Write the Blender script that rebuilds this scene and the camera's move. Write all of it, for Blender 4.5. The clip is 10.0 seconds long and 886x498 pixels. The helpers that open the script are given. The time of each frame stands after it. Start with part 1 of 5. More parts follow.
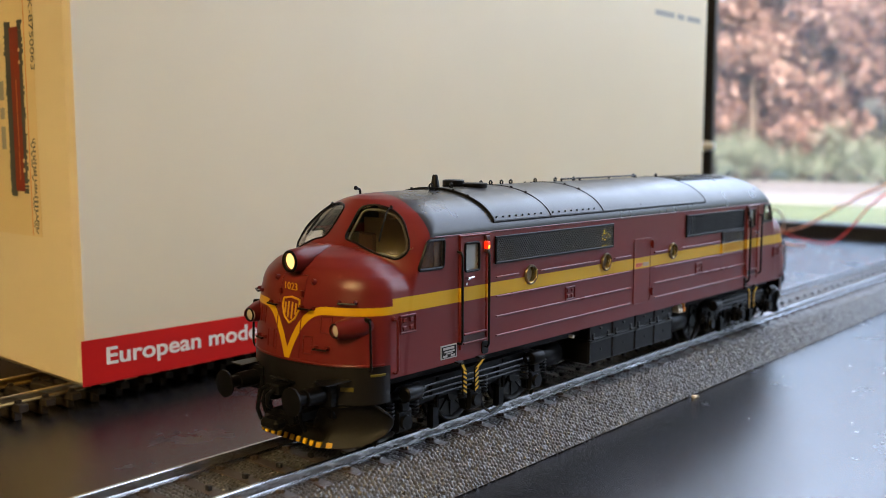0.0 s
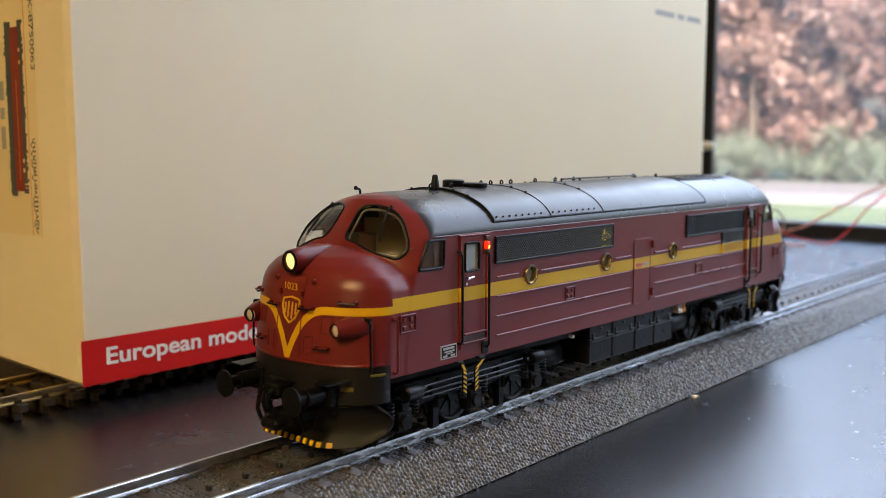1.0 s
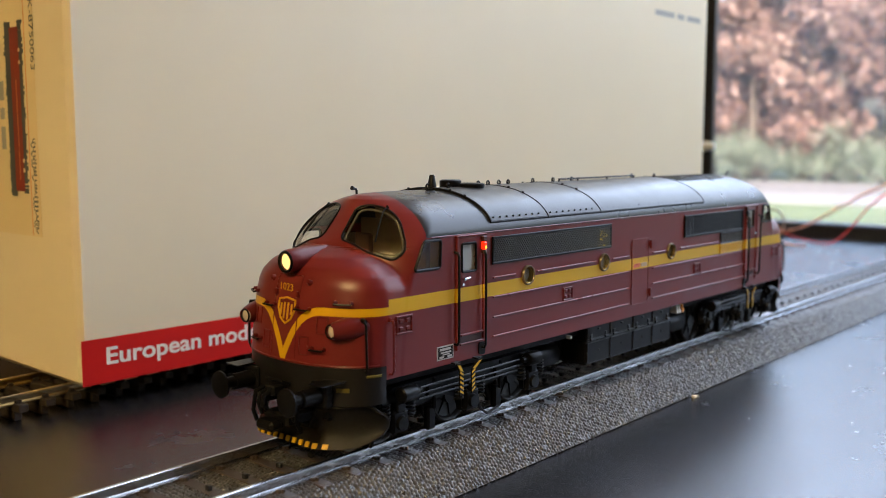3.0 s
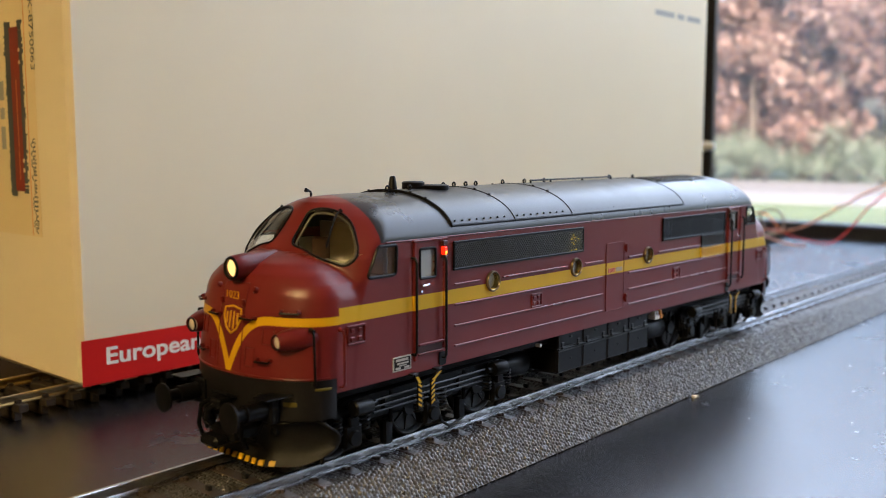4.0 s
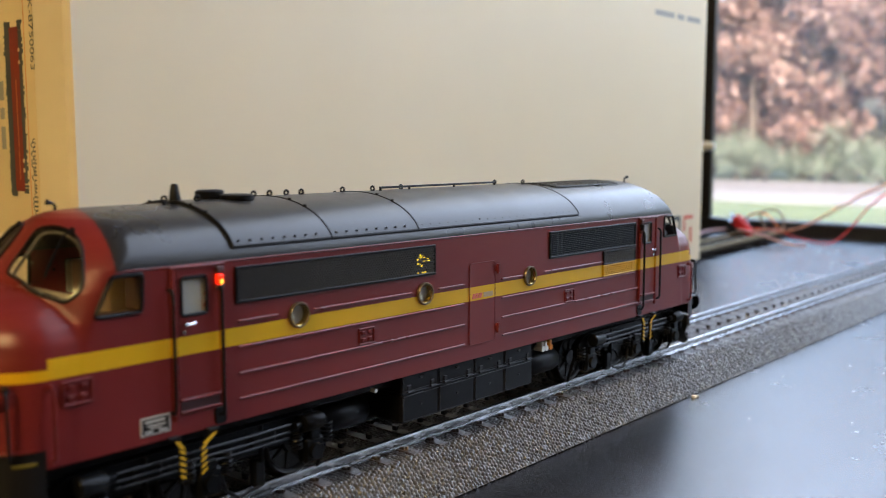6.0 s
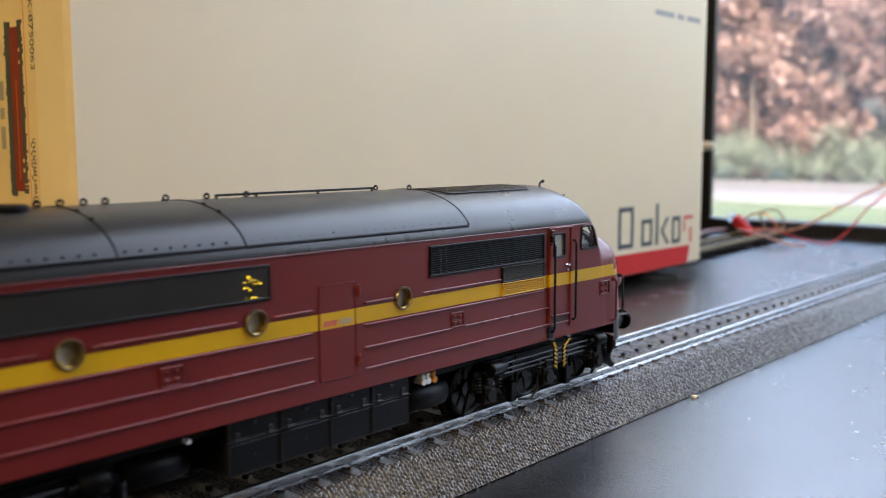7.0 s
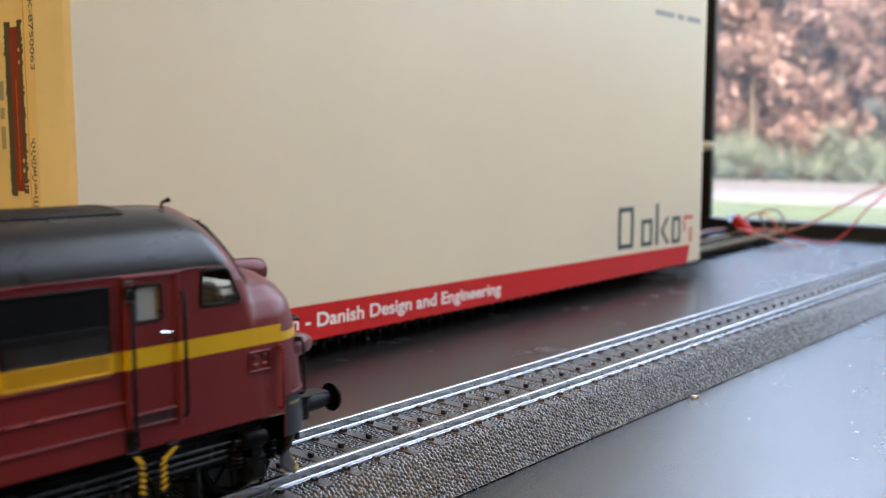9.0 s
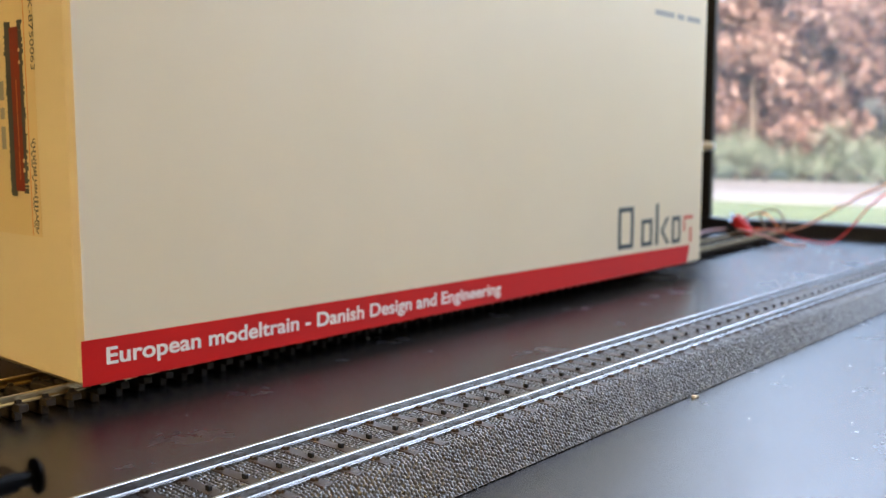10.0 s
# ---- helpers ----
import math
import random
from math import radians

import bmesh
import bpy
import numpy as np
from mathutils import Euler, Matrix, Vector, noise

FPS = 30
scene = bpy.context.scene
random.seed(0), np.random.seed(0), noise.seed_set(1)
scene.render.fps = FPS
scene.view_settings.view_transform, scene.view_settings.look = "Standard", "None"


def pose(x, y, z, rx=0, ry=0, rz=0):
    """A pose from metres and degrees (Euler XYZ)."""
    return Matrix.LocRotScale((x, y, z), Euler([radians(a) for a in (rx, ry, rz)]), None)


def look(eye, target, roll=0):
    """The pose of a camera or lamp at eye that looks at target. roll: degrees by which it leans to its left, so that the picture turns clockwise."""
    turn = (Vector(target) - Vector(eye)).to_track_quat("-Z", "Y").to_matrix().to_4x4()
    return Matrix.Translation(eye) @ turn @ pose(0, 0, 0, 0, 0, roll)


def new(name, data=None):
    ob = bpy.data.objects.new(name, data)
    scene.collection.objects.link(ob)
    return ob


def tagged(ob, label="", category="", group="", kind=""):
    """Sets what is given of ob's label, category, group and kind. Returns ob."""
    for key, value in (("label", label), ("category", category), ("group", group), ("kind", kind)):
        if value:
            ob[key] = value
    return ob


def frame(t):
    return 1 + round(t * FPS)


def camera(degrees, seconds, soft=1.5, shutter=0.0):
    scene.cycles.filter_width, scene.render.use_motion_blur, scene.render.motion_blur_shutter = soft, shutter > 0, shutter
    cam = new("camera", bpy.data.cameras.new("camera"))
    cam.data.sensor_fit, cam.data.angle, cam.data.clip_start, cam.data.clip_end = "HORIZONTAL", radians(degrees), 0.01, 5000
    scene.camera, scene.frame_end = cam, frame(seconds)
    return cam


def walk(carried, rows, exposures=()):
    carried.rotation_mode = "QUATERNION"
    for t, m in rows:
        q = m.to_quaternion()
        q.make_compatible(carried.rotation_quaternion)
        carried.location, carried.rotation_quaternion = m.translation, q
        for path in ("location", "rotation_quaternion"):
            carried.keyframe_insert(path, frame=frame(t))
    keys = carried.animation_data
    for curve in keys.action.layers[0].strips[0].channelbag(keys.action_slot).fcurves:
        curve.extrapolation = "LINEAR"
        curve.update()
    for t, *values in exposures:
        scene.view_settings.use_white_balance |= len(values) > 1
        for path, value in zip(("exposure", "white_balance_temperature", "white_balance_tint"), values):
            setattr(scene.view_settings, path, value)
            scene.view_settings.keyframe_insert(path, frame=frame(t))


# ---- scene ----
cam = camera(50.7258, 10.0, soft=0.8, shutter=0.35)
cam.data.dof.use_dof = True
cam.data.dof.focus_distance = 0.19
cam.data.dof.aperture_fstop = 23.5
walk(cam, [(0.0, pose(-0.18575, -0.13294, 0.06695, 83.6772, 0.0215, -48.5936)),
           (10.0, pose(-0.18575, -0.13294, 0.06695, 83.6772, 0.0215, -48.5936))],
     exposures=[(0.0, 3.05, 6650, 12.5), (10.0, 3.05, 6650, 12.5)])

# ---- world, sun, window light ----
world = bpy.data.worlds.new("overcast_sky")
scene.world = world
world.use_nodes = True
wn = world.node_tree
sky = wn.nodes.new("ShaderNodeTexSky")
sky.sky_type = "NISHITA"
sky.sun_disc = False
sky.sun_elevation, sky.sun_rotation = radians(36), radians(240)
sky.dust_density, sky.air_density = 8.0, 1.0
wn.nodes["Background"].inputs["Strength"].default_value = 0.15
wn.links.new(sky.outputs["Color"], wn.nodes["Background"].inputs["Color"])

sun_data = bpy.data.lights.new("sun", "SUN")
sun_data.energy, sun_data.angle, sun_data.color = 0.15, radians(25), (1.0, 0.95, 0.88)
sun = new("sun", sun_data)
sun.matrix_world = look((-12, -7, 10), (0, 0, 0))

# sky light that comes in through the upper part of the tall window
glow_data = bpy.data.lights.new("window_skylight", "AREA")
glow_data.shape, glow_data.size, glow_data.size_y = "RECTANGLE", 1.1, 1.18
glow_data.energy, glow_data.color = 1.85, (0.74, 0.85, 1.0)
glow = new("window_skylight", glow_data)
glow.matrix_world = look((0.503, -0.20, 0.79), (-0.6, -0.20, 0.79))

# the room's own ceiling lamp, warm and behind the camera
lamp_data = bpy.data.lights.new("ceiling_bulb", "POINT")
lamp_data.energy, lamp_data.color, lamp_data.shadow_soft_size = 6.35, (1.0, 0.72, 0.32), 0.26
bulb = new("ceiling_bulb", lamp_data)
bulb.matrix_world = pose(-1.4, -0.4, 1.05)

MM = 0.001
ZR = 0.0103      # top of the rails
X0 = 0.02075     # the locomotive's middle at the start


# ---- small mesh kit: lengths in millimetres ----
class Kit:
    def __init__(self):
        self.v, self.f = [], []

    def add(self, verts, faces):
        n = len(self.v)
        self.v += [tuple(p) for p in verts]
        self.f += [tuple(i + n for i in f) for f in faces]
        return self

    def box(self, x0, x1, y0, y1, z0, z1, b=0.0):
        c = ((x0 + x1) / 2, (y0 + y1) / 2, (z0 + z1) / 2)
        h = (abs(x1 - x0) / 2, abs(y1 - y0) / 2, abs(z1 - z0) / 2)
        b = min(b, *(k * 0.9 for k in h))
        if b <= 0:
            vs = [(c[0] + i * h[0], c[1] + j * h[1], c[2] + k * h[2]) for i in (-1, 1) for j in (-1, 1) for k in (-1, 1)]
            return self.add(vs, [(0, 1, 3, 2), (4, 6, 7, 5), (0, 4, 5, 1), (2, 3, 7, 6), (0, 2, 6, 4), (1, 5, 7, 3)])
        bm = bmesh.new()
        for i in (-1, 1):
            for j in (-1, 1):
                for k in (-1, 1):
                    for a in range(3):
                        d = [h[0] - b, h[1] - b, h[2] - b]
                        d[a] = h[a]
                        bm.verts.new((c[0] + i * d[0], c[1] + j * d[1], c[2] + k * d[2]))
        bmesh.ops.convex_hull(bm, input=bm.verts)
        bm.verts.index_update()
        self.add([p.co for p in bm.verts], [[q.index for q in f.verts] for f in bm.faces])
        bm.free()
        return self

    def cyl(self, p0, p1, r0, r1=None, n=16, caps=True):
        r1 = r0 if r1 is None else r1
        return self.lathe(p0, p1, [(0, r0), (1, r1)], n, caps)

    def lathe(self, p0, p1, prof, n=20, caps=True):
        """prof: (share of the way from p0 to p1, radius)."""
        p0, p1 = Vector(p0), Vector(p1)
        d = p1 - p0
        u = d.orthogonal().normalized()
        w = d.normalized().cross(u)
        vs, fs = [], []
        for s, r in prof:
            for k in range(n):
                a = 2 * math.pi * k / n
                vs.append(p0 + d * s + (u * math.cos(a) + w * math.sin(a)) * r)
        for i in range(len(prof) - 1):
            for k in range(n):
                a, b = i * n + k, i * n + (k + 1) % n
                fs.append((a, b, b + n, a + n))
        if caps:
            fs.append(tuple(reversed(range(n))))
            fs.append(tuple(range((len(prof) - 1) * n, len(prof) * n)))
        return self.add(vs, fs)

    def tube(self, pts, r, n=8, closed=False):
        pts = [Vector(p) for p in pts]
        m = len(pts)
        vs, fs = [], []
        up = None
        for i, p in enumerate(pts):
            a = pts[(i - 1) % m] if closed or i else p
            b = pts[(i + 1) % m] if closed or i < m - 1 else p
            t = (b - a).normalized()
            if up is None:
                up = t.orthogonal().normalized()
            up = (up - t * up.dot(t)).normalized()
            w = t.cross(up)
            for k in range(n):
                c = 2 * math.pi * k / n
                vs.append(p + (up * math.cos(c) + w * math.sin(c)) * r)
        for i in range(m if closed else m - 1):
            for k in range(n):
                j = (i + 1) % m
                fs.append((i * n + k, i * n + (k + 1) % n, j * n + (k + 1) % n, j * n + k))
        if not closed:
            fs.append(tuple(reversed(range(n))))
            fs.append(tuple(range((m - 1) * n, m * n)))
        return self.add(vs, fs)

    def prism(self, poly, y0, y1):
        """A polygon in x and z, drawn out from y0 to y1."""
        n = len(poly)
        vs = [(x, y0, z) for x, z in poly] + [(x, y1, z) for x, z in poly]
        fs = [tuple(range(n)), tuple(reversed(range(n, 2 * n)))]
        fs += [(i, i + n, (i + 1) % n + n, (i + 1) % n) for i in range(n)]
        return self.add(vs, fs)

    def moved(self, m):
        self.v = [tuple(m @ Vector(p)) for p in self.v]
        return self

    def mirrored_y(self):
        self.v = [(x, -y, z) for x, y, z in self.v]
        self.f = [tuple(reversed(f)) for f in self.f]
        return self

    def mesh(self, name, material, smooth=None, scale=MM):
        me = bpy.data.meshes.new(name)
        me.from_pydata([(x * scale, y * scale, z * scale) for x, y, z in self.v], [], self.f)
        me.validate()
        bm = bmesh.new()
        bm.from_mesh(me)
        bmesh.ops.recalc_face_normals(bm, faces=bm.faces)
        if smooth:
            for f in bm.faces:
                f.smooth = True
            for e in bm.edges:
                e.smooth = len(e.link_faces) == 2 and e.calc_face_angle(0) < radians(smooth)
        bm.to_mesh(me)
        bm.free()
        me.materials.append(material)
        return me


def part(name, kit, material, parent, label="", smooth=35, at=None):
    data = kit.mesh(name, material, smooth) if isinstance(kit, Kit) else kit
    ob = new(name, data)
    ob.parent = parent
    if at is not None:
        ob.matrix_basis = at
    return tagged(ob, label)


def thing(name, label, category, at=None, group="", kind=""):
    ob = new(name)
    ob.empty_display_size = 0.01
    if at is not None:
        ob.matrix_basis = at
    return tagged(ob, label, category, group, kind)


def letters(name, text, size, material, parent, at, depth=0.00004, width=None, bold=0.0):
    """Raised printing in the built-in font. width: the length to which the line is set."""
    cu = bpy.data.curves.new(name, "FONT")
    cu.body, cu.size, cu.extrude, cu.offset = text, size, depth, bold
    tmp = new(name, cu)
    bpy.context.view_layer.update()
    me = bpy.data.meshes.new_from_object(tmp.evaluated_get(bpy.context.evaluated_depsgraph_get()))
    bpy.data.objects.remove(tmp)
    bpy.data.curves.remove(cu)
    if width:
        xs = [v.co.x for v in me.vertices]
        k, lo = width / (max(xs) - min(xs)), min(xs)
        for v in me.vertices:
            v.co.x = (v.co.x - lo) * k
    me.materials.clear()
    me.materials.append(material)
    ob = new(name, me)
    ob.parent = parent
    ob.matrix_basis = at
    return ob


# ---- materials ----
class Nodes:
    """A principled material and short ways to wire it."""

    def __init__(self, name, colour=(0.5, 0.5, 0.5), rough=0.5, metal=0.0, spec=0.5):
        self.m = bpy.data.materials.new(name)
        self.m.use_nodes = True
        self.t = self.m.node_tree
        self.b = self.t.nodes["Principled BSDF"]
        self.b.inputs["Base Color"].default_value = (*colour, 1)
        self.b.inputs["Roughness"].default_value = rough
        self.b.inputs["Metallic"].default_value = metal
        self.b.inputs["Specular IOR Level"].default_value = spec
        self.co = None

    def put(self, socket, value):
        if hasattr(value, "is_linked"):
            self.t.links.new(value, socket)
        elif isinstance(value, tuple) and len(value) == 3 and socket.type == "RGBA":
            socket.default_value = (*value, 1)
        else:
            socket.default_value = value

    def xyz(self):
        if self.co is None:
            self.co = self.t.nodes.new("ShaderNodeTexCoord").outputs["Object"]
        return self.co

    def split(self):
        s = self.t.nodes.new("ShaderNodeSeparateXYZ")
        self.put(s.inputs[0], self.xyz())
        return s.outputs[0], s.outputs[1], s.outputs[2]

    def math(self, op, a, b=0.0, c=0.0):
        n = self.t.nodes.new("ShaderNodeMath")
        n.operation = op
        self.put(n.inputs[0], a)
        self.put(n.inputs[1], b)
        self.put(n.inputs[2], c)
        return n.outputs[0]

    def mix(self, k, a, b):
        n = self.t.nodes.new("ShaderNodeMix")
        n.data_type = "RGBA"
        self.put(n.inputs[0], k)
        self.put(n.inputs[6], a)
        self.put(n.inputs[7], b)
        return n.outputs[2]

    def noise(self, scale, detail=3.0, rough=0.55, stretch=None):
        n = self.t.nodes.new("ShaderNodeTexNoise")
        n.inputs["Scale"].default_value = scale
        n.inputs["Detail"].default_value = detail
        n.inputs["Roughness"].default_value = rough
        co = self.xyz()
        if stretch:
            mp = self.t.nodes.new("ShaderNodeMapping")
            mp.inputs["Scale"].default_value = stretch
            self.put(mp.inputs[0], co)
            co = mp.outputs[0]
        self.put(n.inputs["Vector"], co)
        return n.outputs["Fac"]

    def cells(self, scale, feature="F1"):
        n = self.t.nodes.new("ShaderNodeTexVoronoi")
        n.feature = feature
        n.inputs["Scale"].default_value = scale
        self.put(n.inputs["Vector"], self.xyz())
        return n.outputs["Distance"]

    def ramp(self, k, lo, hi, a, b):
        n = self.t.nodes.new("ShaderNodeMapRange")
        for i, v in enumerate((k, lo, hi, a, b)):
            self.put(n.inputs[i], v)
        return n.outputs[0]

    def bump(self, height, strength, distance):
        n = self.t.nodes.new("ShaderNodeBump")
        n.inputs["Strength"].default_value = strength
        n.inputs["Distance"].default_value = distance
        self.put(n.inputs["Height"], height)
        old = self.b.inputs["Normal"]
        if old.is_linked:
            self.t.links.new(old.links[0].from_socket, n.inputs["Normal"])
        self.put(old, n.outputs[0])
        return self

    def set(self, **kw):
        for k, v in kw.items():
            self.put(self.b.inputs[k.replace("_", " ")], v)
        return self


def paint(name, colour, rough=0.4, vary=0.12, grain=4000, bump=0.00002, metal=0.0, spec=0.5, stain=120):
    """Colour with a fine grain, broad unevenness and a rubbed gloss."""
    n = Nodes(name, colour, rough, metal, spec)
    big, fine = n.noise(stain, 4), n.noise(grain, 2)
    k = n.math("ADD", n.math("MULTIPLY", big, 0.6), n.math("MULTIPLY", fine, 0.4))
    dark = tuple(c * (1 - vary) for c in colour)
    light = tuple(min(1, c * (1 + vary)) for c in colour)
    n.set(Base_Color=n.mix(n.ramp(k, 0.3, 0.7, 0.0, 1.0), dark, light))
    n.set(Roughness=n.ramp(big, 0.3, 0.7, rough * 0.88, min(1.0, rough * 1.12)))
    if bump:
        n.bump(fine, 0.5, bump)
    return n.m


def lit(name, colour, strength):
    n = Nodes(name, tuple(0.5 * c for c in colour), 0.2)
    n.set(Emission_Color=(*colour, 1), Emission_Strength=strength)
    return n.m


def glass(name, tint=(0.95, 0.96, 0.95), rough=0.02):
    n = Nodes(name, tint, rough)
    n.set(Transmission_Weight=1.0, IOR=1.25)
    return n.m


RED = (0.150, 0.0160, 0.0160)
ROOF = (0.020, 0.0215, 0.025)
YELLOW = (0.61, 0.36, 0.008)

m_black = paint("matt_black_plastic", (0.006, 0.0062, 0.0078), 0.40, 0.2, spec=0.13)
m_black_satin = paint("satin_black_plastic", (0.005, 0.0052, 0.0062), 0.35, 0.2, spec=0.16)
m_frame = paint("dark_grey_underframe", (0.0035, 0.0038, 0.0048), 0.34, 0.25, spec=0.12)
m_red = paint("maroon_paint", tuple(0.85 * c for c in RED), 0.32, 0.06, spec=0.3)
# glossier and a tenth lighter: part of the ribs' highlight is in the colour
m_red_highlight = paint("glossy_maroon_edge", tuple(1.1 * c for c in RED), 0.3, 0.06, spec=0.5)
m_roof = paint("dark_grey_roof_paint", ROOF, 0.32, 0.1, spec=0.36)
m_yellow = paint("yellow_paint", YELLOW, 0.4, 0.08)
m_yellow_mesh = paint("yellow_mesh_paint", (0.58, 0.32, 0.010), 0.45, 0.1)
m_steel = paint("bright_steel", (0.62, 0.63, 0.66), 0.22, 0.1, metal=1.0)
m_chrome = paint("plated_metal", (0.75, 0.75, 0.76), 0.18, 0.05, metal=1.0)
m_brass = paint("brass_ring", (0.55, 0.42, 0.18), 0.25, 0.1, metal=1.0)
m_ring = paint("dull_rim_metal", (0.16, 0.12, 0.07), 0.3, 0.15, metal=0.7)
m_glass = glass("clear_pane")
m_pale_pane = Nodes("pale_frosted_pane", (0.36, 0.36, 0.33), 0.12).m
m_cab = paint("tan_cab_lining", (0.38, 0.29, 0.18), 0.6, 0.15)
m_cab_pale = paint("pale_cab_lining", (0.50, 0.46, 0.37), 0.55, 0.15)
m_lining = paint("grey_window_lining", (0.075, 0.07, 0.06), 0.4, 0.1)
m_seat = paint("dark_brown_seat", (0.09, 0.05, 0.03), 0.5, 0.15)
m_white = paint("white_print", (0.78, 0.77, 0.74), 0.45, 0.04)
m_head = lit("lamp_warm_glow", (1.0, 0.62, 0.20), 0.2)
m_head_dim = lit("lamp_faint_glow", (1.0, 0.82, 0.55), 0.008)
m_marker = lit("lamp_red_glow", (1.0, 0.02, 0.004), 0.22)
m_marker_hot = lit("lamp_orange_glow", (1.0, 0.33, 0.03), 0.4)
m_inner_light = lit("engine_room_yellow_glow", (1.0, 0.72, 0.03), 0.3)


# ---- the room ----
def plain(name, kit, material, label, category, smooth=None, scale=MM):
    ob = new(name, kit.mesh(name, material, smooth, scale))
    return tagged(ob, label, category, kind="structure")


n = Nodes("black_grained_tabletop", (0.012, 0.012, 0.014), 0.26, 0.0, 0.6)
pit = n.cells(2800.0)
scuff = n.noise(35, 5)
n.set(Roughness=n.math("ADD", n.ramp(scuff, 0.3, 0.75, 0.19, 0.29), n.ramp(n.noise(240, 4), 0.35, 0.7, 0.0, 0.02)))
dust = n.ramp(n.noise(900, 3), 0.62, 0.75, 0.0, 1.0)
n.set(Base_Color=n.mix(n.math("MAXIMUM", dust, n.ramp(n.cells(260.0), 0.0, 0.10, 0.8, 0.0)), (0.009, 0.009, 0.011), (0.055, 0.05, 0.046)))
n.set(IOR=1.72)
n.bump(pit, 0.45, 0.00012).bump(n.noise(4200, 2), 0.2, 0.00006)
m_table = n.m
# ochre tint added to the unseen walls to warm the bounced light
m_wall = paint("ochre_plaster", (0.20, 0.15, 0.09), 0.85, 0.06, 300, 0.0004, stain=3)
# unseen ceiling, toned dark so that little of it reflects in the model
m_ceiling = paint("dark_timber_ceiling", (0.085, 0.06, 0.04), 0.8, 0.15, 200, 0.0003, stain=2)
m_floor = paint("brown_floor_boards", (0.14, 0.09, 0.05), 0.5, 0.2, 60, 0.0003, stain=4)
m_winframe = paint("black_window_frame", (0.012, 0.014, 0.02), 0.35, 0.15, 500, 0.0001, stain=20)
m_sill = paint("pale_outer_sill", (0.62, 0.66, 0.70), 0.5, 0.08, 200, 0.0002, stain=10)

TABLE_H = 0.75
table = thing("table", "black grained tabletop with a satin sheen on dark legs", "table")
part("tabletop", Kit().box(-900, 498, -560, 640, -28, 0, 1.5), m_table, table)
for lx in (-840, 440):
    for ly in (-500, 580):
        part("leg", Kit().box(lx - 25, lx + 25, ly - 25, ly + 25, -750, -28, 2), m_black, table)

RX0, RX1, RY0, RY1, RZ0, RZ1 = -3.2, 0.52, -2.6, 1.6, -TABLE_H, 1.75
k = 1000
plain("floor", Kit().box(RX0 * k, RX1 * k, RY0 * k, RY1 * k, RZ0 * k - 120, RZ0 * k), m_floor, "brown boarded room floor", "floor")
plain("ceiling", Kit().box(RX0 * k - 100, RX1 * k + 100, RY0 * k - 100, RY1 * k + 100, RZ1 * k, RZ1 * k + 100), m_ceiling, "dark timber ceiling", "ceiling")
plain("wall_west", Kit().box(RX0 * k - 100, RX0 * k, RY0 * k - 100, RY1 * k + 100, RZ0 * k - 100, RZ1 * k), m_wall, "unseen wall tinted ochre for warm bounce", "wall")
plain("wall_north", Kit().box(RX0 * k, RX1 * k, RY1 * k, RY1 * k + 100, RZ0 * k - 100, RZ1 * k), m_wall, "unseen wall tinted ochre for warm bounce", "wall")
plain("wall_south", Kit().box(RX0 * k, RX1 * k, RY0 * k - 100, RY0 * k, RZ0 * k - 100, RZ1 * k), m_wall, "unseen wall tinted ochre for warm bounce", "wall")
# the window wall: below, above and beside one wide opening
WY0, WY1, WZ0, WZ1 = -0.85, 0.40, 0.0, 1.42
plain("wall_east", Kit().box(RX1 * k, RX1 * k + 100, RY0 * k - 100, RY1 * k + 100, RZ0 * k - 100, WZ0 * k - 22)
      .box(RX1 * k, RX1 * k + 100, RY0 * k - 100, RY1 * k + 100, WZ1 * k, RZ1 * k)
      .box(RX1 * k, RX1 * k + 100, RY0 * k - 100, WY0 * k, WZ0 * k - 22, WZ1 * k)
      .box(RX1 * k, RX1 * k + 100, WY1 * k, RY1 * k + 100, WZ0 * k - 22, WZ1 * k), m_wall, "wall with a wide window, tinted ochre for warm bounce", "wall")

win = thing("window_1", "wide window with a slim black frame", "window", kind="structure")
part("bottom_rail", Kit().box(506, 530, -850, 400, -2, 10, 1.5), m_winframe, win)
part("top_rail", Kit().box(506, 530, -850, 400, 1400, 1425, 1.5), m_winframe, win)
part("side_post", Kit().box(506, 512, 196.5, 400, 10, 1400, 1.0), m_winframe, win)
part("side_post", Kit().box(506, 530, -850, -815, 13, 1400, 1.5), m_winframe, win)
part("window_sill", Kit().box(530, 562, -850, 400, -20, -1, 1), m_sill, win, "pale outer window sill")
# pale translucent veil mixed into the pane to imitate haze and glare
n = Nodes("dusty_window_glass", (0.9, 0.93, 0.95), 0.5)
clear, veil = n.t.nodes.new("ShaderNodeBsdfTransparent"), n.t.nodes.new("ShaderNodeBsdfTranslucent")
blend = n.t.nodes.new("ShaderNodeMixShader")
n.put(blend.inputs[0], n.ramp(n.noise(9, 4), 0.3, 0.7, 0.03, 0.07))
veil.inputs[0].default_value = (0.85, 0.9, 1.0, 1)
n.t.links.new(clear.outputs[0], blend.inputs[1])
n.t.links.new(veil.outputs[0], blend.inputs[2])
n.t.links.new(blend.outputs[0], n.t.nodes["Material Output"].inputs["Surface"])
pane = part("pane", Kit().box(519, 522, -815, 394, 10, 1400), n.m, win, "window pane with an added pale haze", smooth=None)
pane.visible_shadow = False
latch = part("window_catch", Kit().box(500, 506, 196, 222, 63, 70, 1.5).box(494, 501, 190, 200, 64, 69, 1.5), m_white, win, "small white plastic window catch")

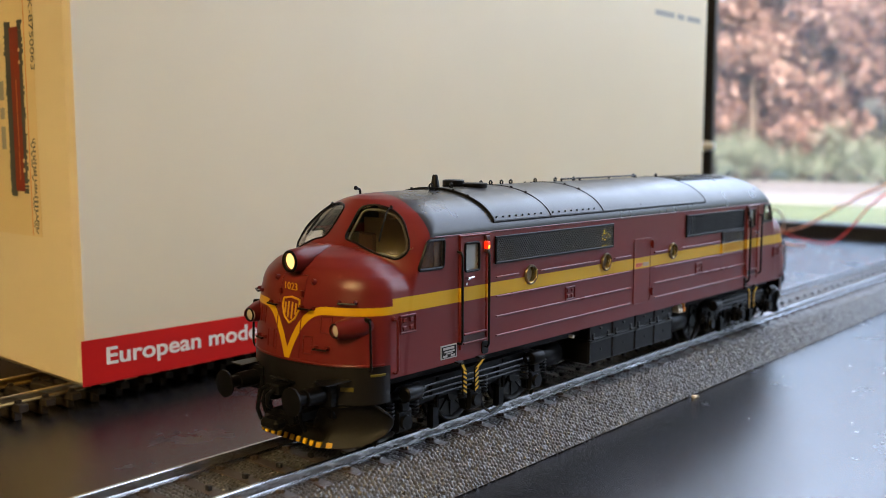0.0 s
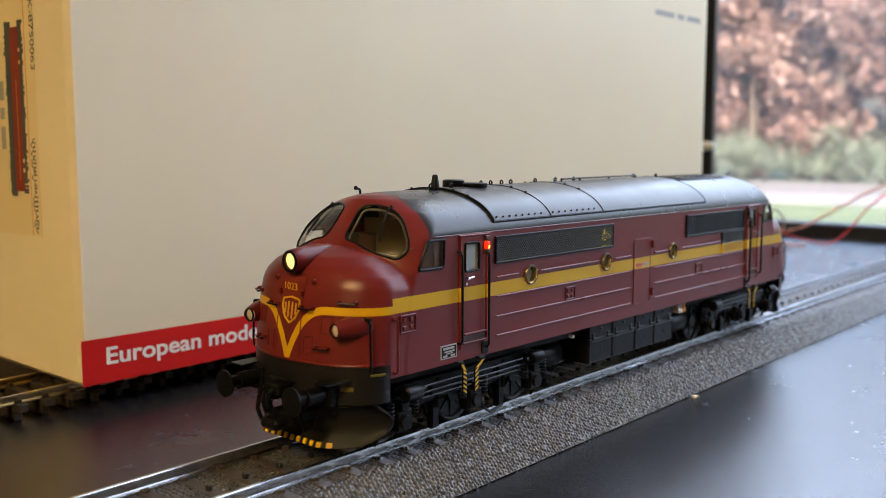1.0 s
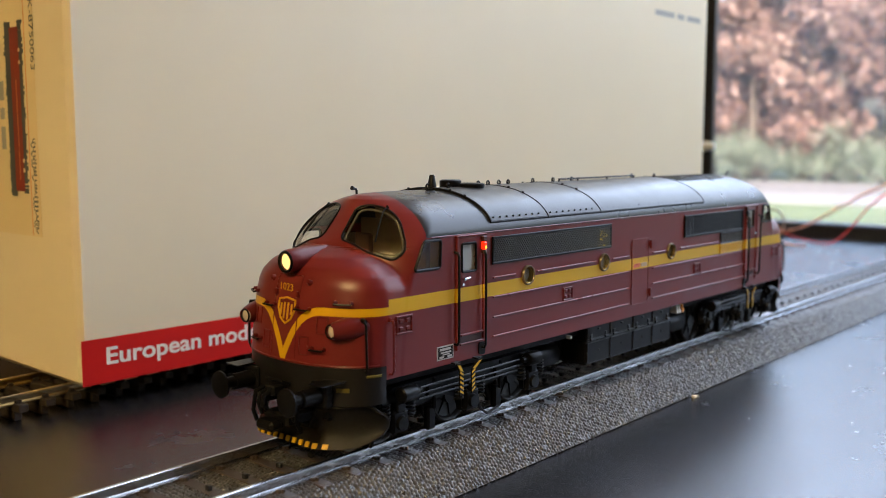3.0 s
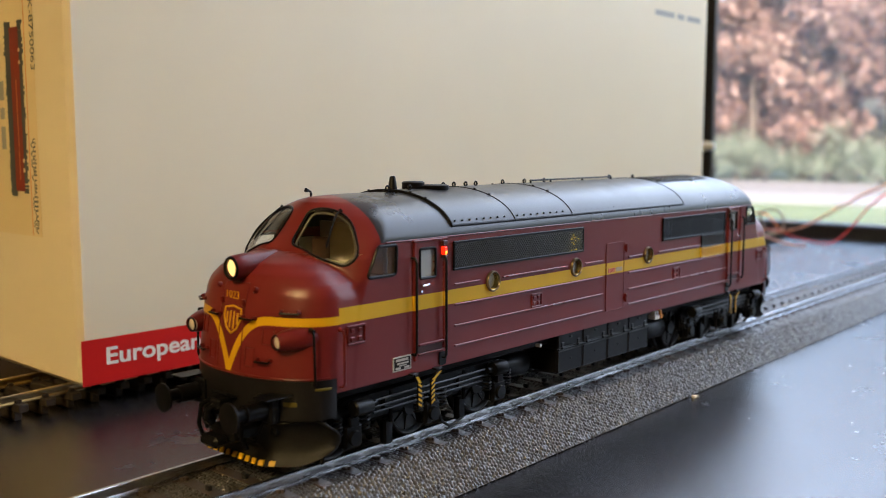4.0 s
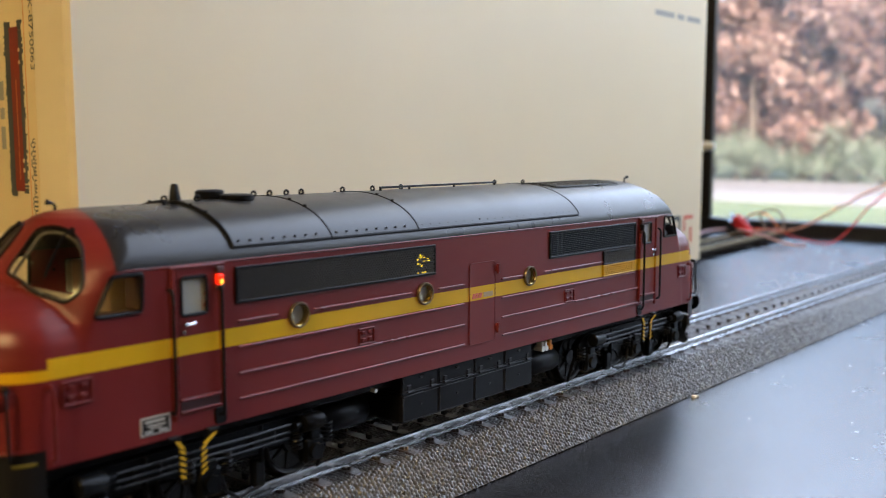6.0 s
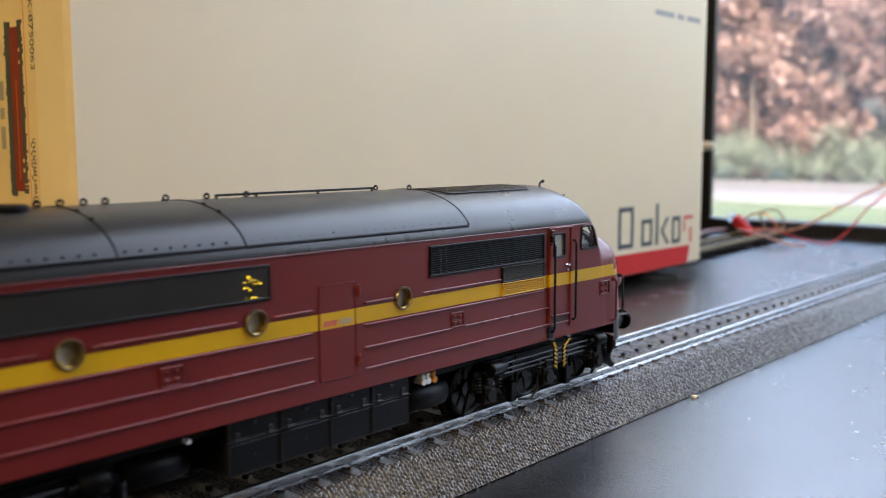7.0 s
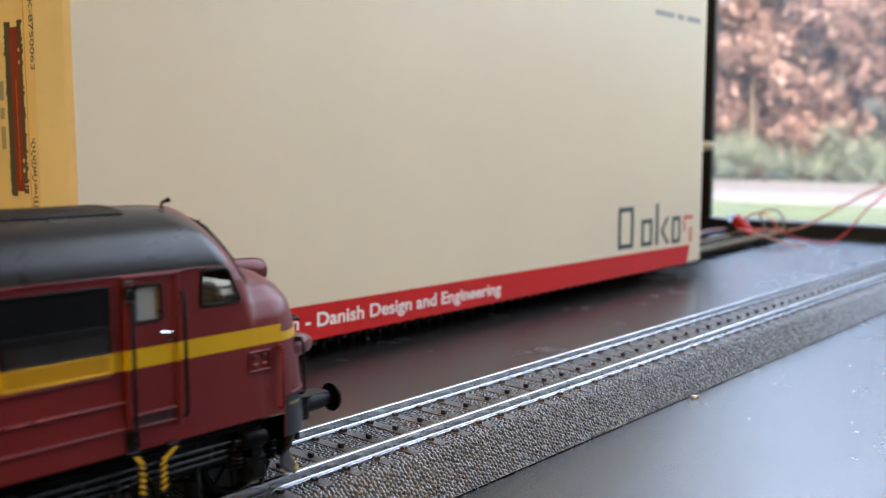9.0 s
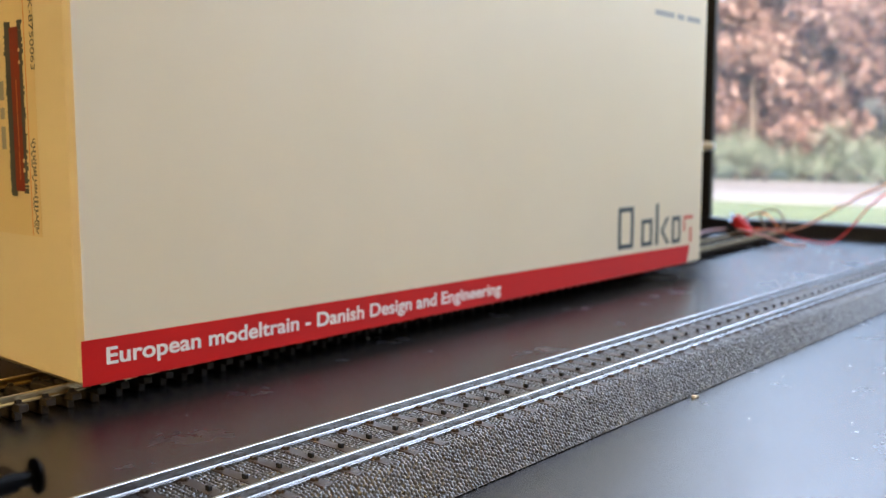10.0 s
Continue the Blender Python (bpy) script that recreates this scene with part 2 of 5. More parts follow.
# ---- outdoors ----
GZ = -0.9
n = Nodes("wet_lawn", (0.07, 0.16, 0.03), 0.9)
n.set(Base_Color=n.mix(n.ramp(n.noise(0.9, 5), 0.3, 0.7, 0.0, 1.0), (0.04, 0.066, 0.028), (0.065, 0.095, 0.045)))
m_lawn = n.m
m_paving = paint("pale_concrete_paving", (0.12, 0.125, 0.14), 0.8, 0.12, 9, 0.002, stain=0.5)
m_gravel = paint("grey_gravel", (0.085, 0.086, 0.092), 0.9, 0.15, 12, 0.003, stain=0.6)
tagged(new("ground", Kit().box(-900000, 900000, -900000, 900000, GZ * k - 300, GZ * k).mesh("ground", m_lawn)), "short green lawn outside the window", "lawn", kind="structure")
tagged(new("pavement", Kit().box(15400, 18500, -60000, 60000, GZ * k, GZ * k + 25).mesh("pavement", m_paving)), "pale concrete paving beyond the lawn", "paving", kind="structure")
tagged(new("road", Kit().box(18500, 24500, -60000, 60000, GZ * k, GZ * k + 12).mesh("road", m_gravel)), "grey gravel strip in front of the shrubs", "gravel", kind="structure")


def leaf_mesh(name, centres, size, material, spread, rng):
    """Many small folded leaves, each turned its own way."""
    n = len(centres)
    c = np.asarray(centres)
    a = rng.normal(size=(n, 3))
    a /= np.linalg.norm(a, axis=1)[:, None]
    b = np.cross(a, rng.normal(size=(n, 3)))
    b /= np.linalg.norm(b, axis=1)[:, None]
    w = np.cross(a, b)
    s = size * rng.uniform(1 - spread, 1 + spread, (n, 1))
    v = np.stack([c - a * s, c + b * s * 0.55 + w * s * 0.15, c + a * s, c - b * s * 0.55 + w * s * 0.15], 1).reshape(-1, 3)
    i = np.arange(n)[:, None] * 4
    f = np.concatenate([i + [[0, 1, 2]], i + [[0, 2, 3]]])
    me = bpy.data.meshes.new(name)
    me.from_pydata(v.tolist(), [], f.tolist())
    me.materials.append(material)
    return me


def leafy(name, stops, rough=0.7):
    n = Nodes(name, stops[0], rough)
    g = n.t.nodes.new("ShaderNodeNewGeometry")
    r = n.t.nodes.new("ShaderNodeValToRGB")
    r.color_ramp.elements[0].color = (*stops[0], 1)
    r.color_ramp.elements[1].color = (*stops[-1], 1)
    for j, s in enumerate(stops[1:-1]):
        r.color_ramp.elements.new((j + 1) / (len(stops) - 1)).color = (*s, 1)
    n.put(r.inputs[0], g.outputs["Random Per Island"])
    n.set(Base_Color=r.outputs[0])
    return n.m


m_beech = leafy("dry_beech_leaves", [(0.045, 0.026, 0.024), (0.095, 0.052, 0.044), (0.135, 0.082, 0.070), (0.18, 0.138, 0.128)])
m_shrub = leafy("grey_green_leaves", [(0.05, 0.070, 0.050), (0.085, 0.115, 0.085), (0.125, 0.15, 0.13)])
m_bark = paint("grey_beech_bark", (0.085, 0.07, 0.06), 0.85, 0.25, 30, 0.004, stain=3)


def beech(x, y, high, seed):
    """A trunk with limbs and a crown of dry leaves that reaches low."""
    rng = np.random.default_rng(seed)
    t = thing("beech_tree", "leafy beech tree with dry copper-brown leaves", "tree", pose(x, y, GZ), "trees beyond the paving")
    trunk = Kit().lathe((0, 0, 0), (rng.normal() * 120, rng.normal() * 120, high * 950), [(0, 190), (0.15, 140), (0.6, 80), (1, 15)], 10)
    tips = []
    for j in range(26):
        z0 = rng.uniform(0.12, 0.9) * high
        an, ln = rng.uniform(0, 6.28), rng.uniform(0.7, 1.9) * (1.15 - z0 / high * 0.7)
        e = np.array([math.cos(an) * ln, math.sin(an) * ln, z0 + ln * rng.uniform(0.1, 0.5)])
        trunk.tube([(0, 0, z0 * k), tuple(e * k * 0.55 + np.array([0, 0, z0 * k * 0.45])), tuple(e * k)], 22, 5)
        tips.append((np.array([0, 0, z0]), e))
    part("trunk", trunk, m_bark, t)
    pts = []
    for s, e in tips:
        for _ in range(14):
            c = s + (e - s) * rng.uniform(0.3, 1.1) + rng.normal(size=3) * 0.16
            pts.append(c + rng.normal(size=(11, 3)) * 0.15)
    part("crown", leaf_mesh("crown", np.concatenate(pts), 0.115, m_beech, 0.4, rng), m_beech, t)
    return t


rng = np.random.default_rng(5)
for j in range(22):
    row = j % 2
    beech(25.8 + row * 2.4 + rng.uniform(-0.5, 0.5), 2.6 + j * 0.72 + rng.uniform(-0.3, 0.3), rng.uniform(6.2, 7.4), 40 + j)


def shrub(x, y, high, seed):
    rng = np.random.default_rng(seed)
    t = thing("shrub", "low rounded grey-green garden shrub", "shrub", pose(x, y, GZ), "shrubs below the trees")
    stems = Kit()
    pts = []
    for j in range(18):
        e = rng.normal(size=3) * (0.42, 0.42, 0.16) + (0, 0, high * rng.uniform(0.4, 0.85))
        stems.tube([(0, 0, 0), tuple(e * k * 0.6), tuple(e * k)], 9, 5)
        pts.append(e + rng.normal(size=(60, 3)) * 0.17)
    part("branchwork", stems, m_bark, t)
    part("foliage", leaf_mesh("foliage", np.concatenate(pts), 0.05, m_shrub, 0.4, rng), m_shrub, t)
    return t


for j in range(15):
    shrub(24.9 + rng.uniform(-0.3, 0.3), 1.5 + j * 0.8, 1.05 + 0.25 * math.sin(j * 1.7) + (0.35 if j < 6 else 0), 90 + j)

pend = thing("pendant_lamp", "round white glass pendant lamp hanging from the ceiling", "lamp")
part("cord", Kit().cyl((-1400, -400, 1190), (-1400, -400, 1750), 4, n=8), m_black, pend)
n = Nodes("opal_glass", (0.9, 0.85, 0.75), 0.3)
n.set(Transmission_Weight=0.9, Emission_Color=(1.0, 0.80, 0.36, 1), Emission_Strength=0.5)
part("shade", Kit().lathe((-1400, -400, 880), (-1400, -400, 1200), [(0, 20), (0.08, 150), (0.3, 245), (0.5, 270), (0.75, 225), (0.95, 80), (1, 30)], 28), n.m, pend).visible_shadow = False


# ---- tracks ----
def ballast_material(name, dark, light):
    n = Nodes(name, dark, 0.3, 0.0, 0.95)
    k2 = n.ramp(n.noise(260, 4), 0.35, 0.65, 0.0, 1.0)
    fine = n.ramp(n.noise(1100, 2), 0.45, 0.8, 0.0, 0.6)
    n.set(Base_Color=n.mix(fine, n.mix(k2, dark, light), (0.085, 0.080, 0.072)))
    n.set(Roughness=n.ramp(n.noise(1300, 2), 0.3, 0.7, 0.24, 0.36))
    return n.m


m_ballast = ballast_material("moulded_grey_brown_ballast", (0.034, 0.033, 0.032), (0.080, 0.077, 0.073))
m_sleeper = paint("brown_sleeper_plastic", (0.055, 0.037, 0.027), 0.42, 0.2, 3000, 0.00004, stain=300)
m_rail = paint("nickel_silver_rail", (0.55, 0.555, 0.57), 0.2, 0.15, 2500, 0.00001, metal=1.0, stain=200)
m_stud = paint("dark_contact_stud", (0.03, 0.03, 0.03), 0.35, 0.2, metal=0.6)


def pebble_height(x, y, cell, seed):
    """Height of a bed of rounded, closely set grains over a plane, 0 to 1."""
    rng = np.random.default_rng(seed)
    size = 257
    jx, jy, jr = rng.random((size, size)), rng.random((size, size)), rng.uniform(0.72, 1.0, (size, size))
    gx = np.floor(x / cell).astype(int)
    best = np.zeros_like(x)
    for i in (-1, 0, 1):
        shift = 0.5 * ((gx + i) % 2)
        gy = np.floor(y / cell - shift).astype(int)
        for j in (-1, 0, 1):
            a, b = (gx + i) % size, (gy + j) % size
            dx = x / cell - (gx + i) - 0.33 - 0.34 * jx[a, b]
            dy = y / cell - shift - (gy + j) - 0.33 - 0.34 * jy[a, b]
            best = np.maximum(best, np.sqrt(np.clip(1 - (dx * dx + dy * dy) / 0.30, 0, 1)) * jr[a, b])
    return best


def bed_mesh(x_from, x_to, step, profile, across, cell, rise, seed, widen=1):
    """A moulded track bed: profile is y, z along the cross-section, in millimetres."""
    xs = np.arange(x_from, x_to + step * 0.5, step)
    if widen > 1:
        g = np.linspace(0, 1, int((x_to - x_from) / (step * (1 + widen) / 2)))
        xs = x_from + (x_to - x_from) * (g + (widen - 1) / 2 * g * g) / (1 + (widen - 1) / 2)
    py, pz = np.array(profile).T
    s = np.concatenate([[0], np.cumsum(np.hypot(np.diff(py), np.diff(pz)))])
    u = np.linspace(0, s[-1], int(s[-1] / across) + 1)
    yy, zz = np.interp(u, s, py), np.interp(u, s, pz)
    ty, tz = np.gradient(yy), np.gradient(zz)
    ln = np.hypot(ty, tz)
    gx, gu = np.meshgrid(xs, u, indexing="ij")
    h = pebble_height(gx + 900, gu + 50, cell, seed) * rise
    # outwards: up on the flat, away from the middle on the slopes
    v = np.stack([gx, yy[None, :] + h * (tz / ln)[None, :], np.maximum(zz[None, :] - h * (ty / ln)[None, :], 0.0)], 2).reshape(-1, 3) * MM
    nu = len(u)
    i = (np.arange(len(xs) - 1)[:, None] * nu + np.arange(nu - 1)[None, :]).ravel()
    f = np.stack([i, i + 1, i + nu + 1, i + nu], 1)[:, ::-1]
    me = bpy.data.meshes.new("ballast_bed")
    me.from_pydata(v.tolist(), [], f.tolist())
    me.polygons.foreach_set("use_smooth", np.ones(len(f), bool))
    me.materials.append(m_ballast)
    return me


def rail_kit(x_from, x_to, y, top=10.3, high=2.3, head=0.9, foot=2.0):
    p = [(-foot / 2, -high), (foot / 2, -high), (foot / 2, -high + 0.32), (0.28, -high + 0.62), (0.28, -0.75), (head / 2, -0.6),
         (head / 2, -0.12), (head / 2 - 0.14, 0), (-head / 2 + 0.14, 0), (-head / 2, -0.12), (-head / 2, -0.6), (-0.28, -0.75), (-0.28, -high + 0.62), (-foot / 2, -high + 0.32)]
    m = len(p)
    vs = [(x, y + a, top + b) for x in (x_from, x_to) for a, b in p]
    return Kit().add(vs, [tuple(range(m)), tuple(range(m, 2 * m))] + [(i, (i + 1) % m, (i + 1) % m + m, i + m) for i in range(m)])


PITCH = 7.6455
STUD0 = -95.96
track = thing("model_track", "model railway track on a moulded grey ballast bed with bright rails", "model track")
profile = [(20.6, 0.0), (14.6, 6.9), (13.4, 7.5), (-13.4, 7.5), (-14.6, 6.9), (-20.6, 0.0)]
near_side, far_side = profile[1:], profile[:2]
part("ballast_bed", bed_mesh(-105, 125, 0.15, near_side, 0.15, 0.92, 0.56, 3), m_ballast, track)
part("ballast_bed", bed_mesh(-420, -105, 0.6, near_side, 0.6, 0.9, 0.46, 4), m_ballast, track)
part("ballast_bed", bed_mesh(125, 486, 0.16, near_side, 0.16, 0.92, 0.56, 3, 2.6), m_ballast, track)
part("ballast_bed", bed_mesh(-420, 486, 0.5, far_side, 0.5, 0.9, 0.46, 3), m_ballast, track)
for a, b in ((-376.6, -188.45), (-188.15, -0.28), (0.28, 188.15), (188.45, 376.6), (376.9, 486)):
    for y in (-8.7, 8.7):
        part("rail", rail_kit(a, b, y), m_rail, track)
sleeper = Kit().box(-1.35, 1.35, -13.6, 13.6, 6.2, 8.0, 0.18)
for y in (-8.7, 8.7):
    for sgn in (-1, 1):
        sleeper.box(-0.75, 0.75, y + sgn * 0.75, y + sgn * 1.75, 7.8, 8.55, 0.15)
        sleeper.cyl((0, y + sgn * 1.9, 7.9), (0, y + sgn * 1.9, 8.6), 0.3, 0.25, 8)
sleeper_me = sleeper.mesh("sleeper", m_sleeper)
stud_me = Kit().box(-0.42, 0.42, -0.55, 0.55, 7.9, 8.9, 0.12).mesh("contact_stud", m_stud)
x = STUD0 - 42 * PITCH
while x < 484:
    part("sleeper", sleeper_me, m_sleeper, track, at=pose(x * MM, 0, 0))
    if -150 < x < 300:
        part("contact_stud", stud_me, m_stud, track, at=pose(x * MM, 0, 0))
    x += PITCH

rear = thing("model_track", "model railway track of dark brown sleepers lying flat on the table", "model track", pose(0, 0.1076, 0, 0, 0, 3.43))
rear_sleeper = Kit().box(-1.3, 1.3, -12.6, 12.6, 2.5, 4.4, 0.2).box(-1.0, 1.0, -9.6, 9.6, 0.0, 2.7, 0.2)
for y in (-8.7, 8.7):
    for sgn in (-1, 1):
        rear_sleeper.box(-0.75, 0.75, y + sgn * 0.8, y + sgn * 1.7, 4.3, 5.2, 0.15)
m_dark_sleeper = paint("dark_brown_sleeper_plastic", (0.03, 0.023, 0.017), 0.6, 0.2, spec=0.2)
rear_me = rear_sleeper.mesh("sleeper", m_dark_sleeper)
m_oldrail = paint("dull_brass_rail", (0.46, 0.36, 0.20), 0.35, 0.2, metal=1.0)
for y in (-8.7, 8.7):
    part("rail", rail_kit(-330, 480, y, top=6.35), m_oldrail, rear, "dull brass-coloured rail")
x = -326
while x < 478:
    part("sleeper", rear_me, m_dark_sleeper, rear, at=pose(x * MM, 0, 0))
    x += 7.0

# ---- the carton ----
n = Nodes("cream_card", (0.70, 0.62, 0.46), 0.45)
n.set(Base_Color=n.mix(n.ramp(n.noise(8, 4), 0.3, 0.7, 0.0, 1.0), (0.69, 0.595, 0.425), (0.735, 0.64, 0.47)))
n.set(Roughness=n.ramp(n.noise(40, 4), 0.3, 0.7, 0.36, 0.5))
n.bump(n.noise(900, 3), 0.15, 0.00008)
m_card = n.m
m_card_red = paint("glossy_red_print", (0.54, 0.016, 0.014), 0.35, 0.05, 2000, 0.00001, stain=30, spec=0.22)
m_print_dark = paint("dark_grey_print", (0.05, 0.065, 0.07), 0.5, 0.05)
m_print_grey = paint("grey_small_print", (0.30, 0.29, 0.27), 0.5, 0.05)
m_print_red = paint("faint_red_print", (0.55, 0.12, 0.08), 0.5, 0.05)
m_label = paint("yellowed_label_paper", (0.70, 0.57, 0.34), 0.5, 0.05, 2000, 0.00001, stain=30)
m_print_orange = paint("orange_line_print", (0.62, 0.25, 0.08), 0.5, 0.05)
m_print_red_dark = paint("red_picture_print", (0.20, 0.022, 0.010), 0.45, 0.25, 1500, 0.0, stain=300)

BX0, BX1, BY, BZ = -74.0, 266.4, 86.5, 6.4
carton = thing("carton", "large cream cardboard model carton with a red printed band", "box")
carton_body = Kit().box(BX0, BX1, BY, BY + 62, BZ, BZ + 150, 1.4)
carton_body.v = [(x, y, z + (0.6 * (x - BX0) / (BX1 - BX0) if z < BZ + 5 else 0.0)) for x, y, z in carton_body.v]
part("body", carton_body, m_card, carton)
f = BY - 0.12
# the red band slants along its upper edge and ends in a slanted tip
part("red_band", Kit().prism([(BX0 + 0.4, BZ + 0.2), (250.7, BZ + 1.15), (253.2, 16.6), (BX0 + 0.4, 18.3)], f, BY), m_card_red, carton, "glossy red printed band", smooth=None)
letters("band_text", "European modeltrain - Danish Design and Engineering", 0.0062, m_white, carton,
        pose(-0.0670, (f - 0.03) * MM, 0.0114, 90, 0.45, 0), depth=0.00002, width=0.1637, bold=0.00013)


def ring_bar(x0, x1, z0, z1, t, y0, y1):
    return Kit().box(x0, x0 + t, y0, y1, z0, z1).box(x1 - t, x1, y0, y1, z0, z1).box(x0 + t, x1 - t, y0, y1, z1 - t * 0.9, z1).box(x0 + t, x1 - t, y0, y1, z0, z0 + t * 0.9)


def logo():
    """The maker's mark as plain bars and frames: four dark and one red."""
    y0, y1 = BY - 0.1, BY + 0.05
    lb = "dark grey printed block of the maker's mark"
    part("mark_block", ring_bar(183, 196.6, 19.6, 38.8, 2.5, y0, y1), m_print_dark, carton, lb, smooth=None)
    part("mark_block", ring_bar(204, 214.4, 19.4, 32.2, 2.3, y0, y1), m_print_dark, carton, lb, smooth=None)
    part("mark_block", Kit().box(217.5, 220.2, y0, y1, 19.2, 39.2), m_print_dark, carton, lb, smooth=None)
    part("mark_block", Kit().prism([(222.4, 25.6), (228.2, 32.2), (231.0, 32.2), (225.2, 25.6), (231.6, 19.0), (228.6, 19.0)], y0, y1), m_print_dark, carton, lb, smooth=None)
    part("mark_block", ring_bar(234, 242.8, 18.6, 32.0, 2.3, y0, y1), m_print_dark, carton, lb, smooth=None)
    part("mark_block", Kit().box(245.8, 256, y0, y1, 29.8, 31.8), m_print_red, carton, "faint red printed bar", smooth=None)
    part("mark_block", Kit().box(245.8, 248, y0, y1, 24.0, 29.6), m_print_red, carton, "faint red printed bar", smooth=None)
    part("mark_block", Kit().box(252.8, 255.2, y0, y1, 18.0, 25.6), m_print_red, carton, "faint red printed bar", smooth=None)
    small = Kit()
    for a, b in ((212.4, 231), (234, 241), (244, 258)):
        small.box(a, b, y0 + 0.04, y1, 127.4, 130.0)
    part("small_print", small, m_print_grey, carton, "line of small blurred print", smooth=None)


logo()


def end_label():
    """The paper label on the carton's narrow end, with a picture of a red engine seen from the side."""
    x1, x0 = BX0, BX0 - 0.12
    lab = part("end_label", Kit().box(x0, x1 + 0.05, 103.5, 146, 43.4, 150), m_label, carton, "yellow paper label with a printed engine", smooth=None)
    part("label_line", Kit().box(x0 - 0.05, x0 + 0.02, 108.0, 108.35, 43.6, 150), m_print_orange, lab, smooth=None)
    part("pictured_engine", Kit().box(x0 - 0.06, x0 + 0.02, 111.6, 116.6, 55.0, 97.5, 0.02), m_print_red_dark, lab, smooth=None)
    part("pictured_frame", Kit().box(x0 - 0.04, x0 + 0.02, 109.9, 112.4, 57.0, 95.0), m_print_dark, lab, smooth=None)
    part("pictured_roof", Kit().box(x0 - 0.05, x0 + 0.02, 116.0, 119.4, 53.6, 99.0), m_print_dark, lab, smooth=None)
    for z in (60.5, 63.0, 88.4, 91.5):
        part("pictured_lamp", Kit().cyl((x0 - 0.09, 111.5, z), (x0, 111.5, z), 0.55, n=10), m_label, lab)
    part("pictured_stripe", Kit().box(x0 - 0.075, x0 + 0.02, 113.7, 114.0, 58.0, 84.0), m_print_orange, lab, smooth=None)
    letters("label_number", "DK-8750063", 0.0031, m_print_dark, lab, Matrix(((0, 0, -1, (x0 - 0.06) * MM), (0, -1, 0, 0.1051), (-1, 0, 0, 0.1066), (0, 0, 0, 1))), depth=0.00001, width=0.0205)
    rng = random.Random(3)
    z, path = 68.5, []
    while z > 45.5:
        step, tall = rng.uniform(0.7, 1.5), rng.choice((1.0, 1.2, 1.3, 2.6))
        for u in np.linspace(0, 6.283, 9)[:-1]:
            path.append((x0 - 0.02, 105.2 - tall * math.cos(u) * 0.5 + tall * 0.25, z - step * u / 6.283 + 0.45 * math.sin(u)))
        z -= step
    script = Kit().tube(path, 0.13, 4)
    ragged = Kit()
    for j in range(30):
        q = 54.5 + j * 1.5
        ragged.box(x0 - 0.05, x0 + 0.02, 109.2 + rng.uniform(-0.2, 0.9), 112.0, q, q + rng.uniform(0.5, 1.5))
        ragged.box(x0 - 0.052, x0 + 0.02, 118.0, 119.6 + rng.uniform(-0.4, 0.7), q, q + rng.uniform(0.5, 1.4))
    part("pictured_gear", ragged, m_print_dark, lab, smooth=None)
    part("script_line", script, m_print_dark, lab, "line of slanting unreadable script")
    other = Kit()
    for a, b in ((84, 79), (77, 74), (72, 66)):
        other.box(x0 - 0.05, x0 + 0.02, 121.4, 124.0, b, a)
    part("small_print", other, m_print_grey, lab, smooth=None)


end_label()

# ---- the locomotive ----
# local axes: x from the leading end (-) to the trailing end (+), z from the top of the rails; millimetres
HW, ZS, ZT, ZB = 17.06, 39.5, 47.4, 15.0


def lin(v, *pts):
    return float(np.interp(v, [p[0] for p in pts], [p[1] for p in pts]))


def smooth_max(a, b, r):
    h = max(r - abs(a - b), 0.0) / r
    return max(a, b) + h * h * r * 0.25


def width_at(z):
    return HW if z <= ZS else HW * math.sqrt(max(0.0, 1 - ((z - ZS) / (ZT - ZS)) ** 2))


def cab_front(z):
    return lin(z, (15, -88.6), (37, -88.6), (38.2, -88.0), (42, -84.6), (45, -82.3), (46.3, -81.2), (47.0, -79.8), (47.4, -75.5))


def hood_front(z):
    return lin(z, (9, -99.4), (15, -99.4), (18, -99.2), (24, -98.6), (29, -97.8), (32, -97.0), (34.5, -95.6), (36.2, -93.6), (37.4, -90.6), (38.1, -87.0), (38.6, -82))


def hood_width(z):
    return lin(z, (9, 17.0), (29, 17.0), (31, 16.7), (33, 15.7), (35, 13.4), (36.5, 10.4), (37.6, 6.6), (38.2, 3.2), (38.6, 0.0))


def superell(t, p):
    t = min(max(t, 0.0), 1.0)
    return (1 - (1 - t) ** p) ** (1 / p)


def half_width(x, z):
    """Half the shell's width at x (both ends alike) and height z."""
    x = -abs(x)
    w = width_at(z)
    zc = min(z, 47.399)
    cf = cab_front(zc)
    cl = lin(zc, (15, 4), (33, 6.5), (38, 9.0), (44, 8.0), (47.4, 9.0))
    cab = w * superell((x - cf) / cl, 1.75) if x > cf else 0.0
    if z < 38.55:
        hf = hood_front(z)
        hood = min(hood_width(z), w) * superell((x - hf) / lin(z, (15, 9.5), (30, 9.8), (38.5, 7)), 2.12) if x > hf else 0.0
        # above the shoulder the hood dies away into the cab front
        return min(w, smooth_max(cab, hood, 0.9 if cab > 0.5 else 0.01)) if hood > 0 or cab > 0 else 0.0
    return cab


def front_x(z):
    return min(hood_front(z), cab_front(z)) if z < 38.55 else cab_front(min(z, 47.399))


def front_at(y, z):
    """The shell's x, at the leading end, where it is |y| wide."""
    lo, hi = front_x(z), -60.0
    for _ in range(40):
        mid = (lo + hi) / 2
        lo, hi = (mid, hi) if half_width(mid, z) < abs(y) else (lo, mid)
    return hi


